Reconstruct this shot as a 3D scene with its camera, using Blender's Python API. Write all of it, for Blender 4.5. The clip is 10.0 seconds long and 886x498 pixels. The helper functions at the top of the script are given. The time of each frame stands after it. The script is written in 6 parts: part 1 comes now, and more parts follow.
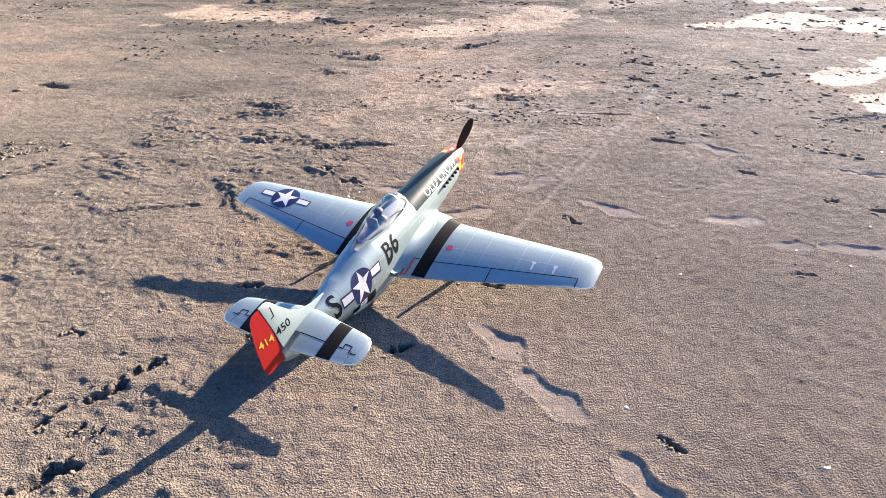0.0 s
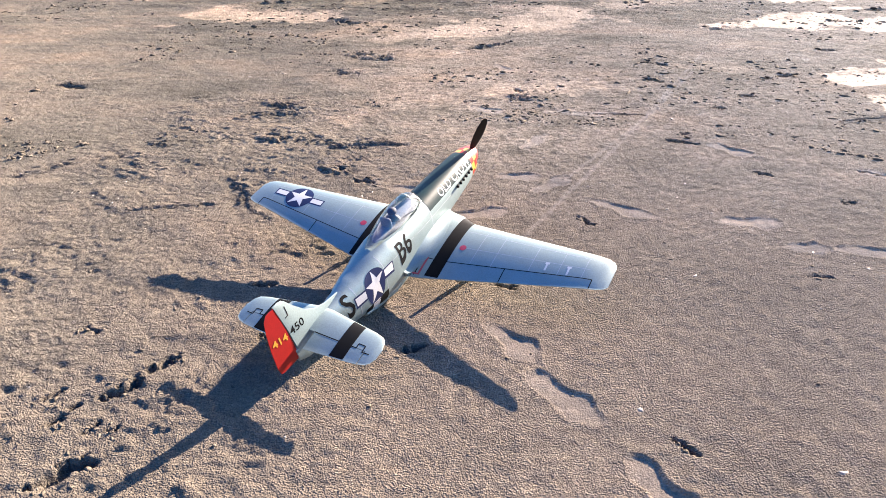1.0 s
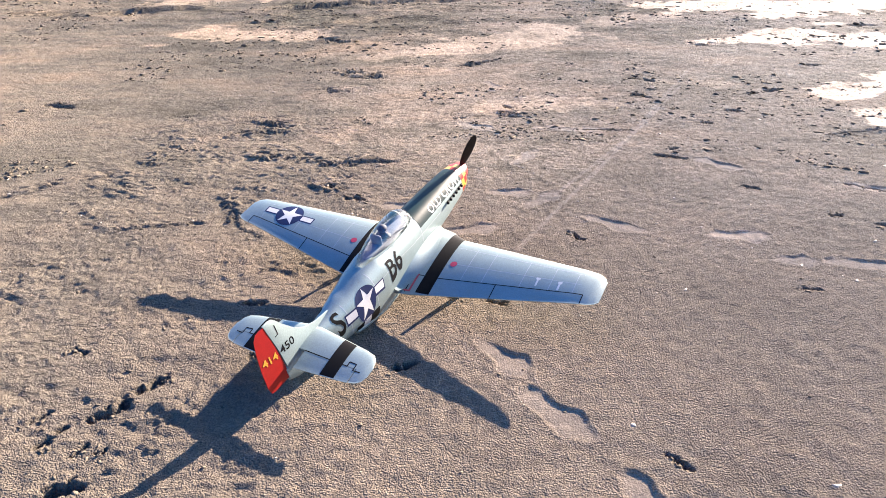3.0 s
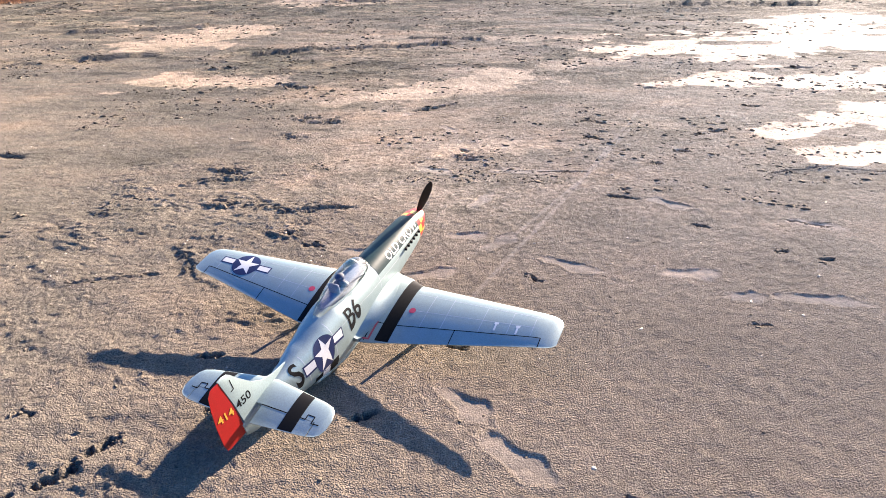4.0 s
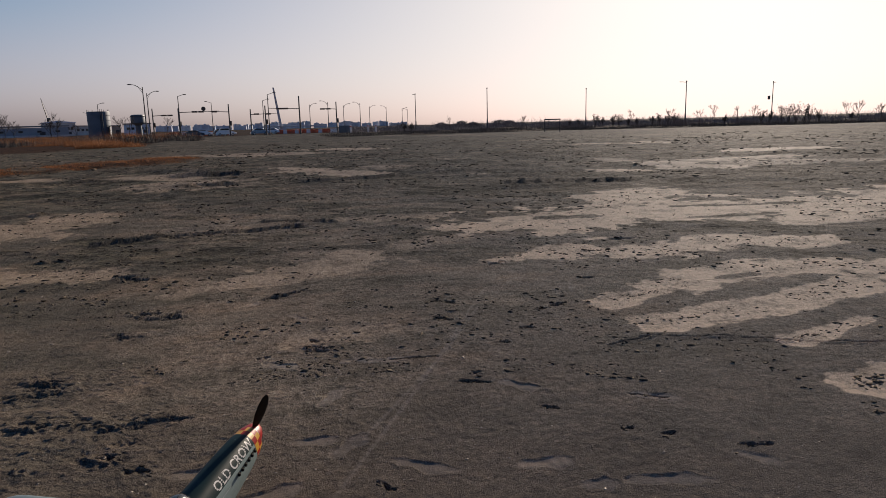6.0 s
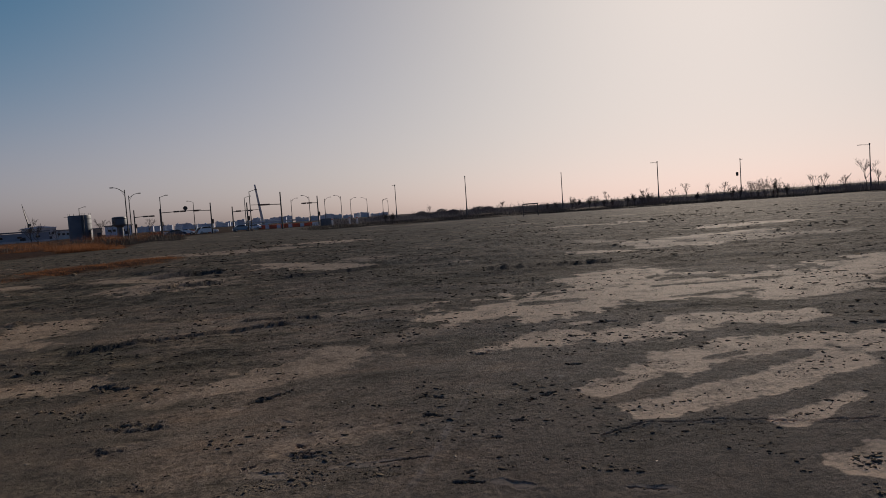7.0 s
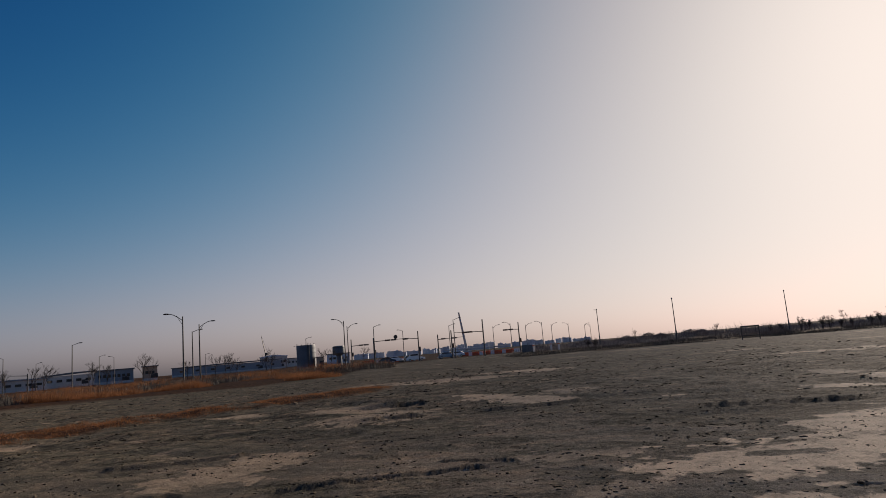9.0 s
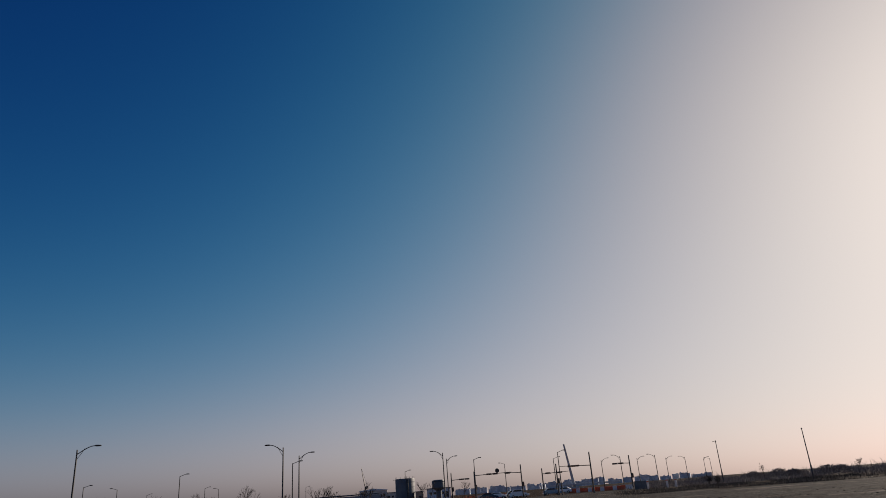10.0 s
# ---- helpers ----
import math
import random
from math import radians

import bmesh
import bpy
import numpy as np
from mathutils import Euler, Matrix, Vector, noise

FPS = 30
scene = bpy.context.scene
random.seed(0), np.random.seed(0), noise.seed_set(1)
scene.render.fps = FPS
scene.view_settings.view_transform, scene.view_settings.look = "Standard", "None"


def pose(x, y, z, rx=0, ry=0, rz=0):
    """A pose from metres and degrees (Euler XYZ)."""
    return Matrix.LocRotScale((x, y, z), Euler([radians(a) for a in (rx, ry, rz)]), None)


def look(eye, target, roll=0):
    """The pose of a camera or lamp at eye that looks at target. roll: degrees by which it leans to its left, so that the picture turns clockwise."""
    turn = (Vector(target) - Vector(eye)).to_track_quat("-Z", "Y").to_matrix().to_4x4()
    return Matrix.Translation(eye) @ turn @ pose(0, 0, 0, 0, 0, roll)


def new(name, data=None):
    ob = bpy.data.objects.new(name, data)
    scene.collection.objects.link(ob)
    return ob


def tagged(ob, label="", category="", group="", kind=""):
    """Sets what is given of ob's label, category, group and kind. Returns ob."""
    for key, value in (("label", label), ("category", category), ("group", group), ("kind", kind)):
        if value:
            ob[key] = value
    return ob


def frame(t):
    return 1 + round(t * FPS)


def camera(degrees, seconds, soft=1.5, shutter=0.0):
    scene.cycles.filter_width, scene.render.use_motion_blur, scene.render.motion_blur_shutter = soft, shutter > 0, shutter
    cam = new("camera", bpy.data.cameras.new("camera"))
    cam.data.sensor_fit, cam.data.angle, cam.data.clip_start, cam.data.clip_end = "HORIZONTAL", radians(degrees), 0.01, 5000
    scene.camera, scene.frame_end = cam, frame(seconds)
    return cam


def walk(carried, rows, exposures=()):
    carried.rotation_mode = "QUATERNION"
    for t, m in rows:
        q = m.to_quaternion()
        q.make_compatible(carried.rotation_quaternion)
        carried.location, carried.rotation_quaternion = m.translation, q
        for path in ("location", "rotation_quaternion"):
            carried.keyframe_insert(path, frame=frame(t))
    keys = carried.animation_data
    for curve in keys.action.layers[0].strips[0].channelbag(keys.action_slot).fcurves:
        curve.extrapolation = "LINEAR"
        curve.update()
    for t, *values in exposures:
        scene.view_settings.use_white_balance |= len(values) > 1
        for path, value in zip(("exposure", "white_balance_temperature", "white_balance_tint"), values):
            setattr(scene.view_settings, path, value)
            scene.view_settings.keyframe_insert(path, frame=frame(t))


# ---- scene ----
cam = camera(67.6, 10.0, 0.9)
PATH = [
    (0, (0.285, 0.365, 1.273), (0.275, 2.106, 0.289), -1.1),
    (0.5, (0.28, 0.368, 1.274), (0.25, 2.109, 0.289), -1.1),
    (1, (0.279, 0.366, 1.272), (0.234, 2.108, 0.289), -1.4),
    (1.5, (0.279, 0.366, 1.269), (0.241, 2.112, 0.295), -1.5),
    (2, (0.281, 0.363, 1.27), (0.26, 2.119, 0.313), -1.4),
    (3.5, (0.288, 0.37, 1.278), (0.273, 2.15, 0.365), -1.8),
    (4, (0.303, 0.367, 1.3), (0.398, 2.181, 0.462), -1.4),
    (4.1, (0.308, 0.37, 1.302), (0.429, 2.191, 0.483), -1.4),
    (4.5, (0.335, 0.392, 1.315), (0.532, 2.234, 0.561), -1.3),
    (5, (0.36, 0.418, 1.348), (0.637, 2.294, 0.715), -1.8),
    (5.5, (0.397, 0.456, 1.378), (0.828, 2.349, 0.898), -1.5),
    (6, (0.414, 0.459, 1.405), (0.938, 2.353, 1.034), -1.5),
    (6.2, (0.417, 0.459, 1.414), (0.975, 2.352, 1.088), -1.5),
    (7.3, (0.410, 0.452, 1.468), (0.983, 2.367, 1.398), -4.9),
    (7.5, (0.409, 0.457, 1.469), (0.905, 2.394, 1.412), -4.8),
    (8, (0.411, 0.486, 1.465), (0.690, 2.466, 1.400), -4.8),
    (8.5, (0.450, 0.545, 1.555), (0.564, 2.540, 1.621), -5.1),
    (9, (0.555, 0.758, 1.595), (0.586, 2.734, 1.902), -4.8),
    (9.5, (0.641, 1.038, 1.608), (0.537, 2.964, 2.136), -3.7),
    (10, (0.745, 1.329, 1.612), (0.519, 3.189, 2.309), -4.3),
]
EXPOSURES = [
    (0, 3.26, 6500, 17), (3.5, 3.3, 6550, 17), (4.5, 3.26, 6800, 17), (5, 3.05, 7000, 18), (5.5, 2.2, 7200, 18), (6, 0.62, 6650, 14), (6.2, 0.35, 6600, 14),
    (7.3, 0.05, 6700, 14), (8.0, 0.22, 6800, 14), (8.5, 0.34, 6900, 15), (9.3, 0.34, 6850, 15), (10, 0.28, 6850, 15),
]
walk(cam, [(t, look(eye, target, roll)) for t, eye, target, roll in PATH], EXPOSURES)


# ---- world and sun ----
SUN_AZ, SUN_EL = 41.0, 21.0        # degrees clockwise from +y, degrees up
SUN_DIR = Vector((math.sin(radians(SUN_AZ)) * math.cos(radians(SUN_EL)),
                  math.cos(radians(SUN_AZ)) * math.cos(radians(SUN_EL)), math.sin(radians(SUN_EL))))
world = bpy.data.worlds.new("sky")
scene.world = world
world.use_nodes = True
wn = world.node_tree
wn.nodes.clear()
sky = wn.nodes.new("ShaderNodeTexSky")
sky.sky_type = "NISHITA"
sky.sun_disc = False
sky.sun_elevation = radians(SUN_EL)
sky.sun_rotation = radians(SUN_AZ)
sky.air_density, sky.dust_density, sky.ozone_density = 0.8, 1.2, 3.0
bg = wn.nodes.new("ShaderNodeBackground")
bg.inputs["Strength"].default_value = 0.065
wout = wn.nodes.new("ShaderNodeOutputWorld")
apart = wn.nodes.new("ShaderNodeSeparateColor")
whole = wn.nodes.new("ShaderNodeCombineColor")
wn.links.new(sky.outputs[0], apart.inputs[0])


def sky_step(op, a, b):
    n = wn.nodes.new("ShaderNodeMath")
    n.operation = op
    for sock, v in zip(n.inputs, (a, b)):
        if hasattr(v, "links"):
            wn.links.new(v, sock)
        else:
            sock.default_value = v
    return n.outputs[0]


def soften(v, ceiling):
    """Evens out what comes near a ceiling."""
    return sky_step("DIVIDE", sky_step("MULTIPLY", v, ceiling), sky_step("ADD", v, ceiling))


# a deeper blue away from the sun; haze pales the glare round it and warms the air near the horizon
blue = soften(sky_step("MULTIPLY", sky_step("POWER", apart.outputs[2], 1.488), 0.686), 11.42)
depth = sky_step("MULTIPLY", blue, 0.2)
warmth = sky_step("DIVIDE", apart.outputs[0], apart.outputs[2])
for k, gain, a, b, ceiling, tilt in ((0, 44.6, 2.929, 4.017, 1.112, 0.311), (1, 12.55, 1.213, 1.925, 1.096, 0.055)):
    v = sky_step("MULTIPLY", sky_step("MULTIPLY", sky_step("POWER", depth, a), sky_step("POWER", warmth, b)), gain)
    v = sky_step("MULTIPLY", soften(v, ceiling), sky_step("POWER", warmth, tilt))
    wn.links.new(sky_step("MULTIPLY", v, blue), whole.inputs[k])
wn.links.new(blue, whole.inputs[2])
wn.links.new(whole.outputs[0], bg.inputs[0])
wn.links.new(bg.outputs[0], wout.inputs[0])

sun_data = bpy.data.lights.new("sun", "SUN")
sun_data.energy, sun_data.angle, sun_data.color = 5.0, radians(0.53), (1.0, 0.86, 0.70)
sun = new("sun", sun_data)
sun.matrix_world = look(SUN_DIR * 200, (0, 0, 0))

# ---- materials ----
def material(name):
    m = bpy.data.materials.new(name)
    m.use_nodes = True
    nt = m.node_tree
    return m, nt, nt.nodes["Principled BSDF"]


def nd(nt, kind, **values):
    n = nt.nodes.new(kind)
    for k, v in values.items():
        n.inputs[k.replace("_", " ")].default_value = v
    return n


def noise_node(nt, scale, detail=4.0, rough=0.55, source=None):
    n = nd(nt, "ShaderNodeTexNoise", Scale=scale, Detail=detail, Roughness=rough)
    if source:
        nt.links.new(source, n.inputs["Vector"])
    return n


def ramp(nt, source, stops):
    r = nt.nodes.new("ShaderNodeValToRGB")
    els = r.color_ramp.elements
    while len(els) < len(stops):
        els.new(0.5)
    for e, (p, c) in zip(els, stops):
        e.position = p
        e.color = (*c, 1) if len(c) == 3 else c
    nt.links.new(source, r.inputs[0])
    return r


def mix_color(nt, fac, a, b, mode="MIX"):
    n = nt.nodes.new("ShaderNodeMix")
    n.data_type, n.blend_type = "RGBA", mode
    for sock, v in ((n.inputs[0], fac), (n.inputs[6], a), (n.inputs[7], b)):
        if hasattr(v, "links"):
            nt.links.new(v, sock)
        elif isinstance(v, (int, float)):
            sock.default_value = v
        else:
            sock.default_value = (*v, 1)
    return n.outputs[2]


def maths(nt, op, a, b=0.5):
    n = nt.nodes.new("ShaderNodeMath")
    n.operation = op
    for sock, v in ((n.inputs[0], a), (n.inputs[1], b)):
        if hasattr(v, "links"):
            nt.links.new(v, sock)
        else:
            sock.default_value = v
    return n.outputs[0]


def bump(nt, bsdf, height, strength=0.3, distance=0.01, below=None):
    b = nd(nt, "ShaderNodeBump", Strength=strength, Distance=distance)
    nt.links.new(height, b.inputs["Height"])
    if below:
        nt.links.new(below.outputs[0], b.inputs["Normal"])
    nt.links.new(b.outputs[0], bsdf.inputs["Normal"])
    return b


def worn(name, color, dark=0.75, rough=0.5, metal=0.0, scale=8.0, grain=120.0, relief=0.15, depth=0.002, coat=0.0, gloss=0.5):
    """A surface in one colour with stains at a large scale and grain at a small one."""
    m, nt, b = material(name)
    co = nt.nodes.new("ShaderNodeTexCoord").outputs["Object"]
    big = noise_node(nt, scale, 5, 0.6, co)
    small = noise_node(nt, grain, 3, 0.5, co)
    r = ramp(nt, big.outputs[0], [(0.3, tuple(c * dark for c in color)), (0.65, color)])
    c = mix_color(nt, 0.25, r.outputs[0], small.outputs[0], "OVERLAY")
    nt.links.new(c, b.inputs["Base Color"])
    rr = ramp(nt, big.outputs[0], [(0.3, (rough * 1.15,) * 3), (0.7, (rough * 0.85,) * 3)])
    nt.links.new(rr.outputs[0], b.inputs["Roughness"])
    b.inputs["Metallic"].default_value = metal
    b.inputs["Coat Weight"].default_value = coat
    b.inputs["Specular IOR Level"].default_value = gloss
    bump(nt, b, small.outputs[0], relief, depth)
    return m


def ground_material():
    m, nt, b = material("sandy_mud")
    co = nt.nodes.new("ShaderNodeNewGeometry").outputs["Position"]

    def attr(name):
        a = nt.nodes.new("ShaderNodeAttribute")
        a.attribute_name = name
        return a.outputs["Fac"]
    silt, rough, scrub, dry = attr("silt"), attr("rough"), attr("scrub"), attr("trodden")
    wet_shade, damp = attr("wet_shade"), attr("damp")
    grainy = maths(nt, "ADD", maths(nt, "MULTIPLY", attr("near_tone"), 0.2), 0.8)
    n1 = noise_node(nt, 0.35, 6, 0.6, co)
    n2 = noise_node(nt, 2.3, 6, 0.62, co)
    n3 = noise_node(nt, 26.0, 5, 0.65, co)
    n4 = noise_node(nt, 150.0, 2, 0.55, co)
    n5 = noise_node(nt, 330.0, 2, 0.5, co)
    grains = nd(nt, "ShaderNodeTexVoronoi", Scale=215.0, Randomness=1.0)
    nt.links.new(co, grains.inputs["Vector"])
    base = ramp(nt, n1.outputs[0], [(0.34, (0.335, 0.270, 0.198)), (0.5, (0.385, 0.311, 0.231)), (0.66, (0.435, 0.353, 0.265))])
    c = mix_color(nt, 0.5, base.outputs[0], ramp(nt, n2.outputs[0], [(0.30, (0.30,) * 3), (0.70, (0.70,) * 3)]).outputs[0], "OVERLAY")
    mid = noise_node(nt, 7.0, 6, 0.7, co)
    flaky = ramp(nt, mid.outputs[0], [(0.37, (0.17,) * 3), (0.46, (0.45,) * 3), (0.57, (0.55,) * 3), (0.68, (0.82,) * 3)])
    c = mix_color(nt, maths(nt, "ADD", maths(nt, "MULTIPLY", rough, 0.2), maths(nt, "SUBTRACT", 0.62, maths(nt, "MULTIPLY", attr("near_tone"), 0.36))), c, flaky.outputs[0], "OVERLAY")
    c = mix_color(nt, 0.7, c, ramp(nt, n3.outputs[0], [(0.32, (0.24,) * 3), (0.5, (0.5,) * 3), (0.68, (0.76,) * 3)]).outputs[0], "OVERLAY")
    far_mix = maths(nt, "ADD", maths(nt, "MULTIPLY", n2.outputs[0], 0.45), maths(nt, "ADD", maths(nt, "MULTIPLY", n3.outputs[0], 0.3), maths(nt, "MULTIPLY", mid.outputs[0], 0.25)))
    olive = ramp(nt, far_mix, [(0.43, (0.044, 0.044, 0.033)), (0.50, (0.160, 0.152, 0.112)), (0.58, (0.320, 0.276, 0.198))]).outputs[0]
    umber = ramp(nt, far_mix, [(0.43, (0.050, 0.041, 0.031)), (0.50, (0.185, 0.146, 0.106)), (0.58, (0.350, 0.272, 0.193))]).outputs[0]
    olive = mix_color(nt, ramp(nt, n1.outputs[0], [(0.46, (0, 0, 0)), (0.62, (0.85,) * 3)]).outputs[0], olive, umber)
    # Greyer rough crust, with the shade of its relief put into the colour.
    crust = mix_color(nt, mid.outputs[0], (0.106, 0.096, 0.081), (0.272, 0.240, 0.195))
    c = mix_color(nt, maths(nt, "MULTIPLY", rough, 0.9), c, crust)
    # Damp drifts; farther out this mix also carries the shade of fine relief.
    c = mix_color(nt, maths(nt, "MULTIPLY", damp, 0.8), c, olive)
    # drifts of browner, drier and of darker, damper soil drawn out along the field
    drawn = nt.nodes.new("ShaderNodeMapping")
    drawn.inputs["Rotation"].default_value = (0, 0, radians(24))
    drawn.inputs["Scale"].default_value = (0.75, 1.35, 1.0)
    nt.links.new(co, drawn.inputs["Vector"])
    drift = noise_node(nt, 1.0, 7, 0.68, drawn.outputs[0])
    soil = ramp(nt, drift.outputs[0], [(0.34, (0.27, 0.285, 0.27)), (0.46, (0.50, 0.50, 0.485)), (0.56, (0.645, 0.605, 0.57)), (0.66, (0.82, 0.715, 0.62))])
    c = mix_color(nt, maths(nt, "SUBTRACT", 0.8, maths(nt, "MULTIPLY", attr("near_tone"), 0.45)), c, soil.outputs[0], "OVERLAY")
    # Sand grain tone, with the shade between the grains put into the colour.
    grit = ramp(nt, n4.outputs[0], [(0.36, (0.22,) * 3), (0.5, (0.5,) * 3), (0.64, (0.76,) * 3)])
    c = mix_color(nt, maths(nt, "MULTIPLY", grainy, 0.75), c, grit.outputs[0], "OVERLAY")
    between = ramp(nt, grains.outputs["Distance"], [(0.30, (1.0, 1.0, 1.0)), (0.52, (0.86, 0.85, 0.84)), (0.78, (0.52, 0.50, 0.48))])
    c = mix_color(nt, maths(nt, "MULTIPLY", grainy, maths(nt, "SUBTRACT", 0.40, maths(nt, "MULTIPLY", dry, 0.25))), c, between.outputs[0], "MULTIPLY")
    gap_shade = ramp(nt, n5.outputs[0], [(0.38, (0.55, 0.53, 0.51)), (0.54, (1.0, 1.0, 1.0))])
    c = mix_color(nt, maths(nt, "MULTIPLY", grainy, maths(nt, "SUBTRACT", 0.7, maths(nt, "MULTIPLY", dry, 0.4))), c, gap_shade.outputs[0], "MULTIPLY")
    # Near ground mixed darker: its dimmer light is put into the colour.
    c = mix_color(nt, maths(nt, "MULTIPLY", attr("near_tone"), 0.66), c, (0.118, 0.100, 0.084))
    c = mix_color(nt, 1.0, c, (0.920, 0.915, 0.880), "MULTIPLY")
    # pale dried silt with its own speckle
    pale = ramp(nt, n3.outputs[0], [(0.25, (0.575, 0.420, 0.278)), (0.7, (0.715, 0.524, 0.347))])
    edge = maths(nt, "ADD", silt, maths(nt, "MULTIPLY", maths(nt, "SUBTRACT", n2.outputs[0], 0.5), 0.7))
    edge = maths(nt, "ADD", edge, maths(nt, "MULTIPLY", maths(nt, "SUBTRACT", n3.outputs[0], 0.5), 0.8))
    edge = maths(nt, "ADD", edge, maths(nt, "MULTIPLY", maths(nt, "SUBTRACT", mid.outputs[0], 0.5), 1.1))
    se = ramp(nt, edge, [(0.32, (0,) * 3), (0.70, (0.97,) * 3)])
    shown = maths(nt, "MULTIPLY", se.outputs[0], attr("pale"))
    thin = ramp(nt, far_mix, [(0.42, (0.45,) * 3), (0.52, (1.0,) * 3)])
    shown = maths(nt, "MULTIPLY", shown, thin.outputs[0])
    c = mix_color(nt, shown, c, pale.outputs[0])
    c = mix_color(nt, maths(nt, "MULTIPLY", dry, 0.20), c, (0.40, 0.325, 0.250))
    # Damp mud in hollows and at ledges, with their shade put into the colour.
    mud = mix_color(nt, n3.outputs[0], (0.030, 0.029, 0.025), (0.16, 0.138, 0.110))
    c = mix_color(nt, wet_shade, c, mud)
    seam_map = nt.nodes.new("ShaderNodeMapping")
    seam_map.inputs["Rotation"].default_value = (0, 0, radians(16))
    seam_map.inputs["Scale"].default_value = (0.55, 1.0, 1.0)
    nt.links.new(co, seam_map.inputs["Vector"])
    seams = noise_node(nt, 0.75, 8, 0.64, seam_map.outputs[0])
    open_field = maths(nt, "SUBTRACT", 1.0, attr("near_tone"))
    # Dark seams: cracks with the shade of small ledges put into the colour.
    shaded_seam = ramp(nt, seams.outputs[0], [(0.478, (0,) * 3), (0.496, (1,) * 3), (0.506, (1,) * 3), (0.530, (0,) * 3)])
    torn = ramp(nt, drift.outputs[0], [(0.46, (1,) * 3), (0.55, (0,) * 3)])
    shaded_seam = maths(nt, "MULTIPLY", maths(nt, "MULTIPLY", shaded_seam.outputs[0], torn.outputs[0]), maths(nt, "MULTIPLY", damp, maths(nt, "SUBTRACT", 1.0, shown)))
    c = mix_color(nt, maths(nt, "MULTIPLY", shaded_seam, 0.72), c, (0.040, 0.037, 0.031))
    # thin slivers of dried silt left between the seams
    sliver = ramp(nt, seams.outputs[0], [(0.62, (0,) * 3), (0.66, (0.7,) * 3)])
    c = mix_color(nt, maths(nt, "MULTIPLY", maths(nt, "MULTIPLY", sliver.outputs[0], open_field), damp), c, pale.outputs[0])
    # Dark specks put the shade of small clods and holes into the colour.
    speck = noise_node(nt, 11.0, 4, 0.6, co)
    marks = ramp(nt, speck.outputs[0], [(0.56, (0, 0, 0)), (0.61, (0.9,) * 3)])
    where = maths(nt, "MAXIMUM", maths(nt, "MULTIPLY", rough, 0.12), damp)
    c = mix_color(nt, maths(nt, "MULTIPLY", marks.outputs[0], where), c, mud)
    straw = ramp(nt, n2.outputs[0], [(0.36, (0.028, 0.018, 0.013)), (0.52, (0.070, 0.038, 0.023)), (0.66, (0.15, 0.072, 0.038))])
    c = mix_color(nt, scrub, c, straw.outputs[0])
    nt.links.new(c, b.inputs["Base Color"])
    smooth = shown
    nt.links.new(maths(nt, "SUBTRACT", 0.85, maths(nt, "MULTIPLY", smooth, 0.06)), b.inputs["Roughness"])
    nt.links.new(maths(nt, "ADD", maths(nt, "MULTIPLY", smooth, 0.012), 0.017), b.inputs["Specular IOR Level"])
    nt.links.new(maths(nt, "SUBTRACT", 1.0, maths(nt, "MULTIPLY", smooth, 0.2)), b.inputs["Diffuse Roughness"])
    level = maths(nt, "SUBTRACT", 1.0, maths(nt, "MAXIMUM", maths(nt, "MULTIPLY", smooth, 0.4), maths(nt, "MULTIPLY", dry, 0.55)))
    h = maths(nt, "ADD", maths(nt, "MULTIPLY", n4.outputs[0], 0.72), maths(nt, "MULTIPLY", n5.outputs[0], 0.35))
    h = maths(nt, "SUBTRACT", h, maths(nt, "MULTIPLY", maths(nt, "POWER", grains.outputs["Distance"], 1.6), 0.36))
    swell = nd(nt, "ShaderNodeBump", Strength=0.8, Distance=0.045)
    nt.links.new(mid.outputs[0], swell.inputs["Height"])
    first = nd(nt, "ShaderNodeBump", Strength=0.8, Distance=0.012)
    broad = nd(nt, "ShaderNodeBump", Strength=0.8, Distance=0.16)
    nt.links.new(n2.outputs[0], broad.inputs["Height"])
    nt.links.new(damp, broad.inputs["Strength"])
    split = nd(nt, "ShaderNodeBump", Strength=0.9, Distance=0.10)
    nt.links.new(maths(nt, "SUBTRACT", maths(nt, "MULTIPLY", seams.outputs[0], 0.6), maths(nt, "MULTIPLY", shaded_seam, 0.35)), split.inputs["Height"])
    nt.links.new(maths(nt, "MULTIPLY", open_field, 0.8), split.inputs["Strength"])
    nt.links.new(broad.outputs[0], split.inputs["Normal"])
    nt.links.new(split.outputs[0], swell.inputs["Normal"])
    nt.links.new(swell.outputs[0], first.inputs["Normal"])
    even = maths(nt, "MULTIPLY", level, maths(nt, "SUBTRACT", 1.0, maths(nt, "MULTIPLY", maths(nt, "MULTIPLY", attr("near_tone"), maths(nt, "SUBTRACT", 1.0, maths(nt, "MULTIPLY", rough, 0.4))), 0.65)))
    nt.links.new(even, swell.inputs["Strength"])
    nt.links.new(even, first.inputs["Strength"])
    nt.links.new(n3.outputs[0], first.inputs["Height"])
    fine = bump(nt, b, h, 1.0, 0.010, first)
    nt.links.new(maths(nt, "MULTIPLY", level, grainy), fine.inputs["Strength"])
    return m


GROUND = ground_material()
CRUMB = worn("dry_mud", (0.115, 0.098, 0.077), 0.55, 1.0, 0, 30, 220, 0.6, 0.006, 0.0, 0.0)
CLOD = worn("damp_mud", (0.060, 0.052, 0.045), 0.55, 1.0, 0, 30, 220, 0.6, 0.006, 0.0, 0.0)
PEBBLE = worn("pale_shell", (0.36, 0.31, 0.25), 0.7, 0.7, 0, 60, 300)
SILVER = worn("silver_foam_paint", (0.182, 0.236, 0.236), 0.88, 0.47, 0.40, 9, 240, 0.10, 0.0008, 0.05)
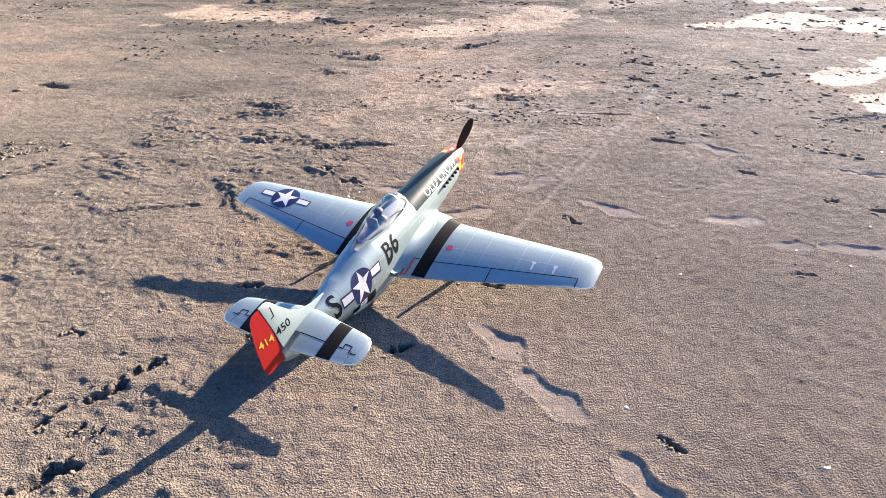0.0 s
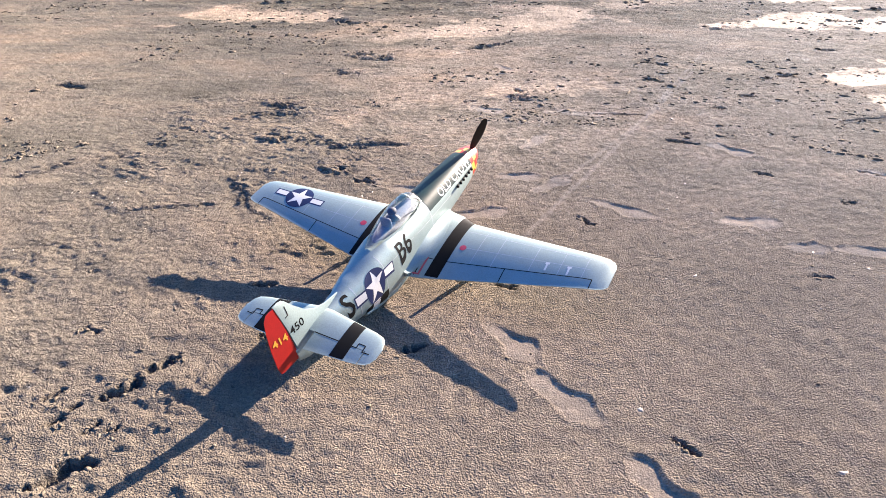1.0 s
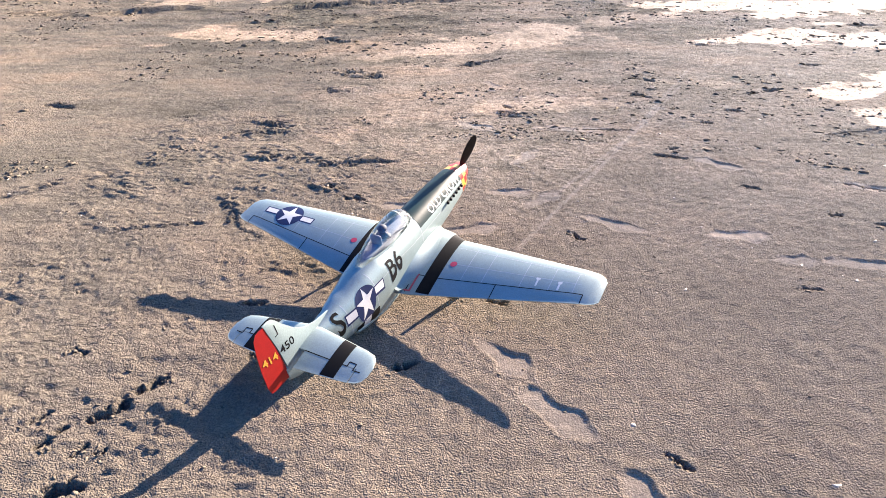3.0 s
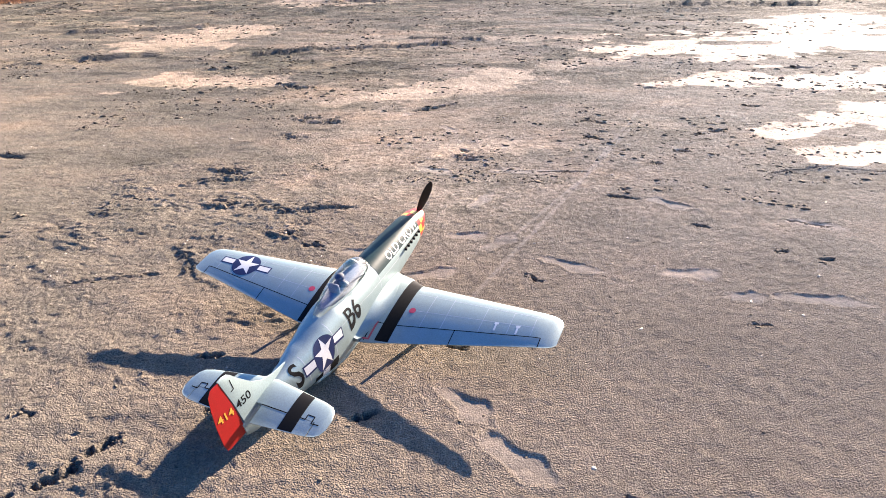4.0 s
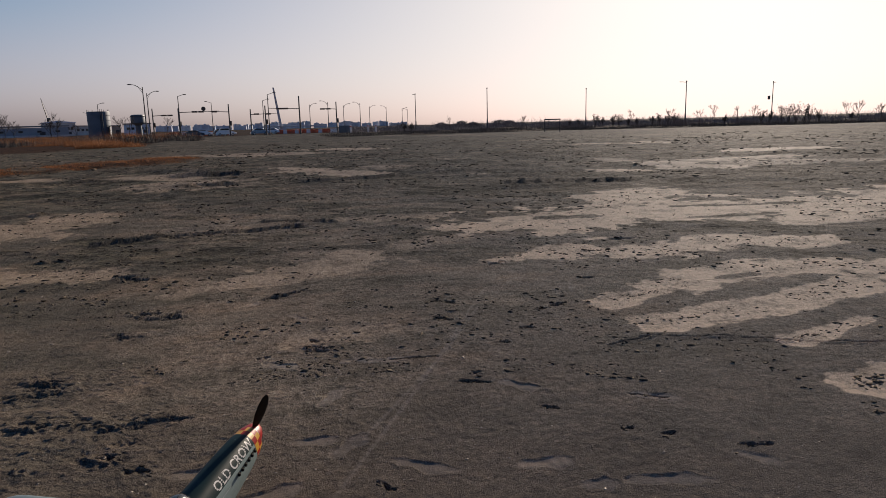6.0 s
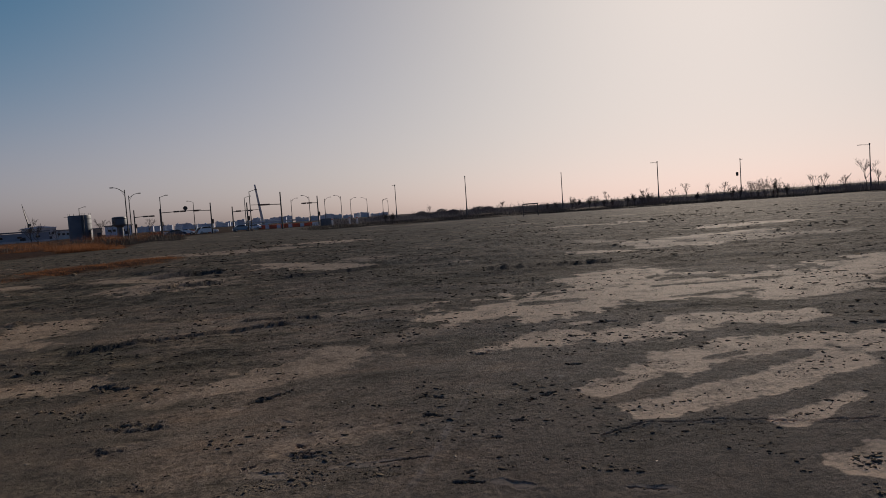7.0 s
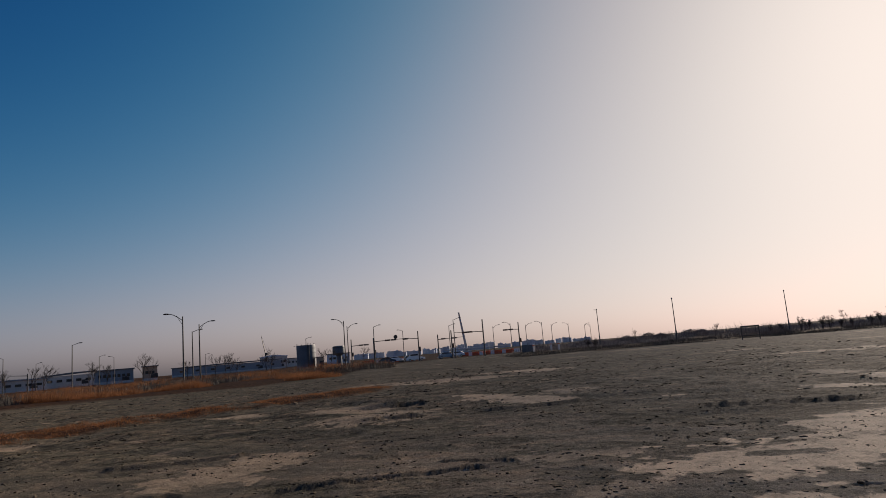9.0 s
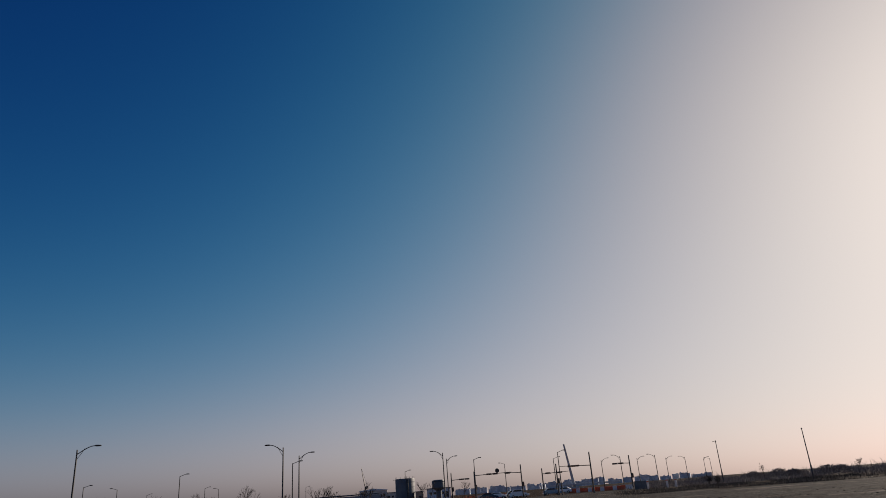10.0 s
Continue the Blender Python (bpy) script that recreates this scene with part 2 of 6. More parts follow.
SEAM = worn("panel_seam", (0.30, 0.33, 0.35), 0.8, 0.5, 0.2, 40, 300)
WHITE = worn("white_paint", (0.442, 0.4335, 0.425), 0.92, 0.4, 0, 30, 300, 0.08, 0.0005)
BLACK = worn("black_paint", (0.0022, 0.0025, 0.0035), 0.8, 0.7, 0, 30, 300, 0.08, 0.0005, 0.0, 0.08)
NAVY = worn("navy_paint", (0.00595, 0.01275, 0.051), 0.8, 0.5, 0, 30, 300, 0.08, 0.0005, 0.0, 0.2)
RED = worn("red_paint", (0.2295, 0.0085, 0.0068), 0.85, 0.42, 0, 25, 300, 0.08, 0.0005, 0.0, 0.25)
PINK = worn("faded_red_paint", (0.357, 0.0255, 0.051), 0.85, 0.4, 0, 25, 300, 0.08, 0.0005)
YELLOW = worn("yellow_paint", (0.425, 0.221, 0.0238), 0.88, 0.4, 0, 25, 300, 0.08, 0.0005)
OLIVE = worn("olive_green_paint", (0.0051, 0.01785, 0.01955), 0.8, 0.45, 0, 12, 240, 0.08, 0.0008, 0.0, 0.15)
RUBBER = worn("tyre_rubber", (0.02, 0.02, 0.02), 0.7, 0.8, 0, 40, 300)
STEEL = worn("bare_steel", (0.42, 0.43, 0.45), 0.7, 0.35, 0.9, 40, 300)
PLASTIC = worn("black_plastic", (0.004, 0.004, 0.0045), 0.8, 0.5, 0, 40, 300, 0.15, 0.002, 0.0, 0.2)
COCKPIT = worn("cockpit_grey", (0.15, 0.18, 0.22), 0.7, 0.7, 0, 40, 300)
FIGURE = worn("figure_paint", (0.02, 0.028, 0.05), 0.7, 0.7, 0, 60, 300)
POLE = worn("galvanised_pole", (0.06, 0.063, 0.067), 0.7, 0.55, 0.3, 2, 40)
DARKMETAL = worn("dark_metal", (0.035, 0.037, 0.04), 0.7, 0.5, 0.2, 3, 60)
CONCRETE = worn("pale_concrete", (0.55, 0.54, 0.53), 0.75, 0.85, 0, 0.3, 4)
TANK = worn("dark_tank_cladding", (0.085, 0.11, 0.14), 0.8, 0.6, 0.1, 0.5, 6)
CLADDING = worn("blue_grey_cladding", (0.25, 0.285, 0.33), 0.8, 0.6, 0.1, 0.15, 3)
BEIGE = worn("beige_render", (0.45, 0.33, 0.24), 0.8, 0.85, 0, 0.3, 4)
ROOFING = worn("dark_roofing", (0.11, 0.13, 0.16), 0.8, 0.6, 0.1, 0.2, 3)
# Distance haze put into the colour: walls and glazing paler and bluer.
FARWALL = worn("haze_tinted_concrete", (0.60, 0.66, 0.74), 0.85, 0.9, 0, 0.05, 1)
FARGLASS = worn("haze_tinted_glazing", (0.30, 0.34, 0.40), 0.85, 0.4, 0, 0.05, 1)
ORANGE = worn("orange_plastic", (0.65, 0.11, 0.03), 0.75, 0.5, 0, 3, 40)
BARRIER = worn("white_plastic", (0.72, 0.70, 0.68), 0.8, 0.5, 0, 3, 40)
CARWHITE = worn("white_car_paint", (0.75, 0.75, 0.75), 0.95, 0.22, 0, 2, 40, 0.0, 0.001, 0.6)
CARGREY = worn("grey_car_paint", (0.22, 0.24, 0.27), 0.9, 0.25, 0.4, 2, 40, 0.0, 0.001, 0.6)
CARDARK = worn("dark_car_paint", (0.03, 0.033, 0.04), 0.9, 0.22, 0.2, 2, 40, 0.0, 0.001, 0.6)
CARGLASS = worn("dark_car_glass", (0.02, 0.025, 0.03), 0.9, 0.08, 0, 2, 40, 0.0)
LENS = worn("signal_lens", (0.10, 0.04, 0.02), 0.8, 0.3, 0, 10, 60)
BARK = worn("grey_bark", (0.07, 0.058, 0.05), 0.7, 0.9, 0, 4, 40)


def grass_material(name, lo, hi, thinness=0.0):
    m, nt, b = material(name)
    g = nt.nodes.new("ShaderNodeNewGeometry")
    r = ramp(nt, g.outputs["Random Per Island"], [(0.0, lo), (1.0, hi)])
    n = noise_node(nt, 0.25, 4, 0.6, g.outputs["Position"])
    c = mix_color(nt, 0.6, r.outputs[0], ramp(nt, n.outputs[0], [(0.3, (0.3,) * 3), (0.7, (0.7,) * 3)]).outputs[0], "OVERLAY")
    nt.links.new(c, b.inputs["Base Color"])
    b.inputs["Roughness"].default_value = 0.8
    b.inputs["Specular IOR Level"].default_value = 0.2
    if thinness:
        thin = nt.nodes.new("ShaderNodeBsdfTranslucent")
        nt.links.new(c, thin.inputs["Color"])
        both = nt.nodes.new("ShaderNodeMixShader")
        both.inputs[0].default_value = thinness
        nt.links.new(b.outputs[0], both.inputs[1])
        nt.links.new(thin.outputs[0], both.inputs[2])
        nt.links.new(both.outputs[0], nt.nodes["Material Output"].inputs["Surface"])
    return m


REED = grass_material("dry_reed", (0.085, 0.037, 0.018), (0.36, 0.155, 0.062), 0.22)
# Brush paled and greyed: the haze before it is painted into its colour.
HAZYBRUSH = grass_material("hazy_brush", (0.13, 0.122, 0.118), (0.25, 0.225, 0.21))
SCRUB = grass_material("dark_scrub", (0.038, 0.037, 0.035), (0.105, 0.092, 0.077))
TWIG = grass_material("bare_twig", (0.11, 0.094, 0.082), (0.22, 0.18, 0.15))


def canopy_glass():
    m, nt, b = material("clear_canopy")
    out = nt.nodes["Material Output"]
    nt.nodes.remove(b)
    t = nt.nodes.new("ShaderNodeBsdfTransparent")
    t.inputs[0].default_value = (0.93, 0.95, 0.97, 1)
    g = nt.nodes.new("ShaderNodeBsdfGlossy")
    g.inputs["Roughness"].default_value = 0.12
    f = nt.nodes.new("ShaderNodeFresnel")
    f.inputs["IOR"].default_value = 1.85
    mx = nt.nodes.new("ShaderNodeMixShader")
    nt.links.new(f.outputs[0], mx.inputs[0])
    nt.links.new(t.outputs[0], mx.inputs[1])
    nt.links.new(g.outputs[0], mx.inputs[2])
    nt.links.new(mx.outputs[0], out.inputs[0])
    return m


CANOPY = canopy_glass()


# ---- mesh helpers ----
def part(name, bm, mat, parent=None, label="", kind="", smooth=True):
    """Links a bmesh as one mesh object under a thing or a part."""
    bmesh.ops.recalc_face_normals(bm, faces=bm.faces)
    me = bpy.data.meshes.new(name)
    bm.to_mesh(me)
    bm.free()
    me.materials.append(mat)
    if smooth:
        me.shade_smooth()
        me.set_sharp_from_angle(angle=radians(40))
    ob = new(name, me)
    ob.parent = parent
    return tagged(ob, label, kind=kind)


def thing(name, m, label, category, group=""):
    e = new(name)
    e.empty_display_size = 0.2
    e.matrix_world = m
    return tagged(e, label, category, group)


def box(bm, cx, cy, cz, sx, sy, sz, bevel=0.0):
    r = bmesh.ops.create_cube(bm, size=1.0, matrix=Matrix.Translation((cx, cy, cz)) @ Matrix.Diagonal((sx, sy, sz, 1)))
    if bevel:
        edges = {e for v in r["verts"] for e in v.link_edges}
        bmesh.ops.bevel(bm, geom=list(edges), offset=bevel, segments=2, affect="EDGES", profile=0.5)
    return bm


def tube(bm, pts, radii, sides=8, caps=True):
    """A tapering tube along points."""
    pts = [Vector(p) for p in pts]
    rings = []
    for i, p in enumerate(pts):
        d = (pts[min(i + 1, len(pts) - 1)] - pts[max(i - 1, 0)]).normalized()
        side = d.cross(Vector((0, 0, 1)) if abs(d.z) < 0.9 else Vector((0, 1, 0))).normalized()
        up = side.cross(d)
        r = radii[i] if hasattr(radii, "__len__") else radii
        rings.append([bm.verts.new(p + (side * math.cos(a) + up * math.sin(a)) * r)
                      for a in (2 * math.pi * k / sides for k in range(sides))])
    for a, b in zip(rings, rings[1:]):
        for k in range(sides):
            bm.faces.new((a[k], a[(k + 1) % sides], b[(k + 1) % sides], b[k]))
    if caps:
        bm.faces.new(rings[0][::-1])
        bm.faces.new(rings[-1])
    return bm


def loft(bm, rings, closed=True, cap0=True, cap1=True):
    vs = [[bm.verts.new(p) for p in r] for r in rings]
    n = len(vs[0])
    for a, b in zip(vs, vs[1:]):
        for k in range(n if closed else n - 1):
            quad = (a[k], a[(k + 1) % n], b[(k + 1) % n], b[k])
            bm.faces.new(quad)
    if cap0 and closed:
        bm.faces.new(vs[0][::-1])
    if cap1 and closed:
        bm.faces.new(vs[-1])
    return vs

# ---- ground ----
def lattice(ix, iy, seed):
    h = (ix.astype(np.int64) * 374761393 + iy.astype(np.int64) * 668265263 + seed * 974634777) & 0xFFFFFFFF
    h = ((h ^ (h >> 13)) * 1274126177) & 0xFFFFFFFF
    h = ((h ^ (h >> 16)) * 2246822519) & 0xFFFFFFFF
    return ((h ^ (h >> 15)) & 0xFFFF) / 65535.0


def value_noise(x, y, seed):
    ix, iy = np.floor(x), np.floor(y)
    fx, fy = x - ix, y - iy
    fx, fy = fx * fx * fx * (fx * (fx * 6 - 15) + 10), fy * fy * fy * (fy * (fy * 6 - 15) + 10)
    a, b = lattice(ix, iy, seed), lattice(ix + 1, iy, seed)
    c, d = lattice(ix, iy + 1, seed), lattice(ix + 1, iy + 1, seed)
    return (a + (b - a) * fx) + ((c + (d - c) * fx) - (a + (b - a) * fx)) * fy - 0.5


def fbm(x, y, seed, octaves=4):
    v, a = 0.0, 1.0
    for k in range(octaves):
        v = v + a * value_noise(x * 2 ** k + 17.3 * k, y * 2 ** k - 9.1 * k, seed + k)
        a *= 0.5
    return v


def terraces(v, n):
    """Rounds a field to steps, with narrow risers between them."""
    k = np.floor(v * n)
    t = v * n - k
    return (k + step(0.80, 1.0, t)) / n * 0.85 + v * 0.15


def step(a, b, x):
    t = np.clip((x - a) / (b - a), 0, 1)
    return t * t * (3 - 2 * t)


# pale dried puddles: a line x, y to x, y, half width, strength
SILT_NEAR = [
    (2.95, 4.95, 3.60, 5.15, 0.15, 1.0), (3.70, 5.30, 4.60, 5.45, 0.30, 1.0), (4.60, 5.45, 5.75, 5.52, 0.30, 1.0),
    (3.05, 4.38, 4.20, 4.44, 0.17, 1.0), (4.20, 4.48, 5.25, 4.75, 0.19, 1.0), (3.66, 3.73, 4.40, 3.90, 0.09, 1.0),
    (3.42, 3.06, 3.62, 3.12, 0.13, 1.0), (2.85, 6.90, 3.75, 7.00, 0.29, 1.0), (3.85, 6.95, 4.20, 6.75, 0.12, 0.7),
    (4.40, 6.55, 4.90, 6.75, 0.40, 1.0), (5.20, 6.90, 6.40, 6.55, 0.34, 1.0), (5.90, 5.00, 6.80, 5.20, 0.35, 1.0),
]
SILT_MID = [
    (3.15, 9.05, 4.60, 9.00, 0.42, 1.0), (4.60, 9.30, 6.20, 9.20, 1.05, 1.0), (6.20, 9.60, 8.40, 9.30, 1.35, 1.0), (6.60, 11.2, 8.00, 11.9, 0.85, 1.0),
    (8.40, 8.70, 11.0, 9.20, 0.85, 1.0), (7.30, 7.70, 9.00, 7.60, 0.28, 0.9), (11.2, 9.60, 13.5, 10.2, 0.70, 1.0), (9.60, 7.20, 11.5, 7.30, 0.35, 0.9),
]
SILT_FAR = [
    (10.1, 17.9, 11.0, 17.2, 0.50, 0.9), (12.6, 19.4, 13.5, 17.0, 0.70, 0.9), (19.8, 24.2, 23.4, 24.0, 0.90, 0.9), (20.0, 36.5, 23.0, 35.5, 1.30, 0.8),
    (4.40, 45.0, 7.00, 44.0, 1.60, 0.8), (6.60, 18.8, 7.70, 17.6, 0.40, 0.8), (1.40, 24.8, 3.40, 20.6, 0.70, 0.7), (16.0, 20.5, 18.5, 19.8, 0.60, 0.9),
]
# fainter, half-dried patches
SILT_FAINT = [
    (0.25, 6.85, 1.25, 7.35, 0.44, 0.52), (-0.25, 6.55, 0.50, 6.72, 0.24, 0.30), (-3.20, 11.2, -2.60, 13.2, 0.75, 0.37), (-2.40, 7.90, -1.30, 7.75, 0.36, 0.32),
    (0.70, 4.86, 1.15, 4.92, 0.15, 0.31), (1.40, 2.84, 1.56, 2.84, 0.05, 0.31), (2.00, 10.5, 3.00, 10.5, 0.30, 0.31), (-1.90, 18.6, -0.90, 20.0, 1.20, 0.31),
    (2.00, 5.30, 2.30, 5.30, 0.16, 0.28), (2.10, 8.10, 2.80, 8.30, 0.22, 0.31),
]
# damp islands left inside the puddles
DAMP_ISLES = [(4.55, 9.45, 5.25, 9.35, 0.17, 1.0), (6.90, 9.75, 8.80, 9.30, 0.13, 1.0), (7.80, 10.6, 9.20, 10.2, 0.14, 1.0), (6.40, 8.55, 7.60, 8.45, 0.10, 1.0), (4.30, 5.32, 4.70, 5.33, 0.05, 0.8)]
# footprints: heel x, y, toe x, y
PRINTS = [
    (0.36, 2.14, 0.52, 1.93), (0.48, 1.88, 0.65, 1.66), (0.70, 1.56, 0.81, 1.33), (1.60, 3.74, 1.80, 3.52),
    (0.63, 3.69, 0.78, 3.92), (0.63, 3.13, 0.81, 3.32), (0.87, 3.04, 1.11, 2.87), (1.33, 2.84, 1.62, 2.80),
    (0.57, 5.49, 0.70, 5.27), (0.26, 2.89, 0.50, 2.95), (0.80, 4.32, 1.00, 4.36), (0.37, 4.45, 0.58, 4.30),
    (2.20, 3.35, 2.43, 3.18), (0.45, 3.33, 0.69, 3.31), (1.74, 2.59, 2.05, 2.50), (0.95, 4.28, 1.24, 4.27),
    (-0.04, 3.20, 0.18, 3.16), (2.27, 2.68, 2.43, 2.48), (1.55, 2.61, 1.70, 2.58), (0.24, 5.86, 0.38, 5.96),
]
# gouges broken through the crust down to dark damp mud: x, y to x, y, half width
GOUGES_NEAR = [
    (-0.64, 1.90, -0.60, 1.96, 0.022), (-0.73, 1.78, -0.66, 1.84, 0.022), (-0.85, 1.67, -0.79, 1.75, 0.025), (-0.76, 1.47, -0.67, 1.54, 0.028),
    (-0.90, 1.78, -0.87, 1.81, 0.012), (-0.72, 1.65, -0.70, 1.68, 0.010), (-0.66, 1.65, -0.64, 1.66, 0.009), (0.12, 1.98, 0.17, 2.01, 0.020),
    (-0.45, 2.37, -0.39, 2.37, 0.013), (-0.95, 2.12, -0.90, 2.10, 0.013), (0.83, 1.61, 0.87, 1.56, 0.010), (1.54, 2.39, 1.60, 2.38, 0.009),
    (0.42, 2.35, 0.47, 2.34, 0.018), (0.63, 2.55, 0.67, 2.50, 0.020), (0.80, 2.88, 0.83, 2.82, 0.020), (-0.36, 2.05, -0.34, 2.06, 0.010),
]
GOUGES_MID = [
    (1.43, 3.80, 1.56, 3.73, 0.024), (1.72, 3.33, 1.77, 3.29, 0.020), (2.20, 3.34, 2.36, 3.24, 0.011), (2.11, 2.90, 2.15, 2.89, 0.018),
    (1.96, 2.99, 2.00, 2.99, 0.014), (2.37, 2.69, 2.47, 2.66, 0.018), (1.12, 4.28, 1.40, 4.24, 0.014), (0.66, 4.63, 0.76, 4.62, 0.036),
    (2.40, 4.94, 2.45, 4.97, 0.030), (2.56, 5.01, 2.63, 5.06, 0.030), (2.12, 4.58, 2.17, 4.56, 0.032), (1.86, 4.35, 1.91, 4.33, 0.020),
    (1.53, 3.89, 1.57, 3.89, 0.016), (0.34, 4.56, 0.40, 4.58, 0.020), (-0.20, 3.29, -0.14, 3.27, 0.026), (-0.37, 3.45, -0.30, 3.46, 0.030),
]
GOUGES_FAR = [
    (1.62, 5.05, 1.69, 4.93, 0.022), (1.74, 5.47, 1.84, 5.37, 0.030), (0.42, 6.05, 0.55, 6.12, 0.040), (0.62, 6.17, 0.72, 6.24, 0.032),
    (1.60, 4.99, 1.65, 4.99, 0.024), (2.66, 6.73, 2.76, 6.76, 0.050), (0.68, 4.84, 0.73, 4.77, 0.020), (3.21, 5.77, 3.28, 5.76, 0.034),
    (-2.58, 5.10, -2.42, 5.02, 0.036), (-2.00, 8.53, -1.88, 8.56, 0.045), (-1.78, 8.58, -1.66, 8.60, 0.045), (-0.98, 7.44, -0.86, 7.36, 0.045),
    (-0.76, 7.24, -0.68, 7.18, 0.045), (-0.55, 5.92, -0.42, 5.84, 0.030), (-0.35, 5.68, -0.24, 5.74, 0.034), (4.45, 7.45, 4.70, 7.38, 0.050),
]
GOUGES = GOUGES_NEAR + GOUGES_MID + GOUGES_FAR
# stretches where the crust has broken into shards: x, y to x, y, half width
BROKEN_NEAR = [
    (-1.92, 3.39, -1.51, 3.62, 0.050), (-1.51, 3.62, -1.27, 3.50, 0.038), (-1.67, 3.75, -1.51, 3.67, 0.036), (-1.43, 3.93, -1.26, 3.88, 0.050),
    (-1.11, 3.82, -1.03, 4.03, 0.024), (-0.84, 3.97, -0.56, 3.90, 0.060), (-0.56, 3.90, -0.07, 3.72, 0.052), (-0.40, 3.46, -0.24, 3.43, 0.055),
    (-1.19, 2.99, -0.84, 3.02, 0.034), (-0.70, 3.11, -0.54, 2.88, 0.030), (-1.07, 4.34, -0.71, 4.41, 0.055), (-0.84, 4.56, -0.75, 4.49, 0.045),
    (-1.00, 4.65, -0.68, 4.41, 0.055), (-0.84, 3.30, -0.66, 3.07, 0.045), (-0.70, 1.86, -0.66, 1.93, 0.030), (-1.50, 2.73, -1.40, 2.72, 0.022),
    (-0.45, 2.62, -0.30, 2.60, 0.020), (-0.74, 3.46, -0.63, 3.38, 0.024),
]
BROKEN_FAR = [
    (-0.68, 5.44, -0.32, 5.27, 0.065), (-0.60, 5.92, -0.22, 5.74, 0.075), (-0.98, 7.45, -0.65, 7.18, 0.070), (-2.58, 5.10, -2.40, 5.00, 0.050),
    (-2.00, 8.55, -1.63, 8.58, 0.060), (-4.06, 9.87, -3.11, 9.90, 0.120), (-4.71, 9.26, -4.00, 9.80, 0.080), (-1.70, 9.62, -0.66, 10.06, 0.110),
    (-0.66, 10.06, 1.00, 10.17, 0.100), (0.43, 11.0, 1.40, 10.4, 0.090), (-2.90, 9.45, -1.66, 8.90, 0.070), (-1.97, 22.8, -0.09, 23.0, 0.300),
    (0.42, 6.06, 0.75, 6.25, 0.045), (1.56, 19.0, 4.50, 19.3, 0.150), (-5.60, 12.9, -3.20, 13.5, 0.120), (6.00, 15.0, 9.00, 14.6, 0.180),
    (-1.49, 18.2, -0.33, 18.9, 0.220), (0.62, 4.70, 0.74, 4.58, 0.055),
]
BROKEN = BROKEN_NEAR + BROKEN_FAR
# thin ragged cracks: x, y to x, y
CRACKS = [(2.56, 4.08, 2.84, 4.12), (2.84, 4.12, 3.23, 3.97), (3.23, 3.97, 3.53, 3.79), (3.53, 3.79, 3.86, 3.60), (3.86, 3.60, 4.40, 3.42)]
# faint wheel marks leading ahead of the airplane
TRACKS = [(0.46, 2.56, 1.20, 3.84), (1.20, 3.84, 2.25, 5.75), (0.80, 3.29, 1.39, 4.17), (1.39, 4.17, 2.0, 5.2)]


def cells(x, y, seed):
    """A random level and a random slope for each cell of a ragged mosaic."""
    ix, iy = np.floor(x), np.floor(y)
    best, level, slope = np.full_like(x, 9.0), np.zeros_like(x), np.zeros_like(x)
    for dx in (-1, 0, 1):
        for dy in (-1, 0, 1):
            a, b = lattice(ix + dx, iy + dy, seed), lattice(ix + dx, iy + dy, seed + 101)
            u, v = x - ix - dx - a, y - iy - dy - b
            d = u * u + v * v
            k = d < best
            best = np.where(k, d, best)
            level = np.where(k, lattice(ix + dx, iy + dy, seed + 202), level)
            slope = np.where(k, u * (a - 0.5) + v * (b - 0.5), slope)
    return level, slope


def reach(x, y, row, wide):
    """Which places lie near a line, and how far each is from it in half widths."""
    x0, y0, x1, y1 = row
    pad = wide * 4
    k = np.nonzero((x > min(x0, x1) - pad) & (x < max(x0, x1) + pad) & (y > min(y0, y1) - pad) & (y < max(y0, y1) + pad))
    u, v, length = along(x[k], y[k], row)
    return k, np.hypot(v, np.maximum(np.maximum(-u, u - length), 0)) / wide


def pools(x, y, rows, warp):
    """Where pools lie, and how pale each is."""
    m, pale = np.zeros_like(x), np.zeros_like(x)
    for x0, y0, x1, y1, wide, strength in rows:
        k, r = reach(x, y, (x0, y0, x1, y1), wide)
        if len(k[0]):
            here = 1 - step(0.62, 1.40, r + warp[k])
            pale[k] = np.where(here > 0.02, np.maximum(pale[k], strength * step(0.02, 0.2, here)), pale[k])
            m[k] = np.maximum(m[k], here)
    return m, pale


def along(x, y, row):
    x0, y0, x1, y1 = row
    length = math.hypot(x1 - x0, y1 - y0)
    ux, uy = (x1 - x0) / length, (y1 - y0) / length
    return (x - x0) * ux + (y - y0) * uy, -(x - x0) * uy + (y - y0) * ux, length


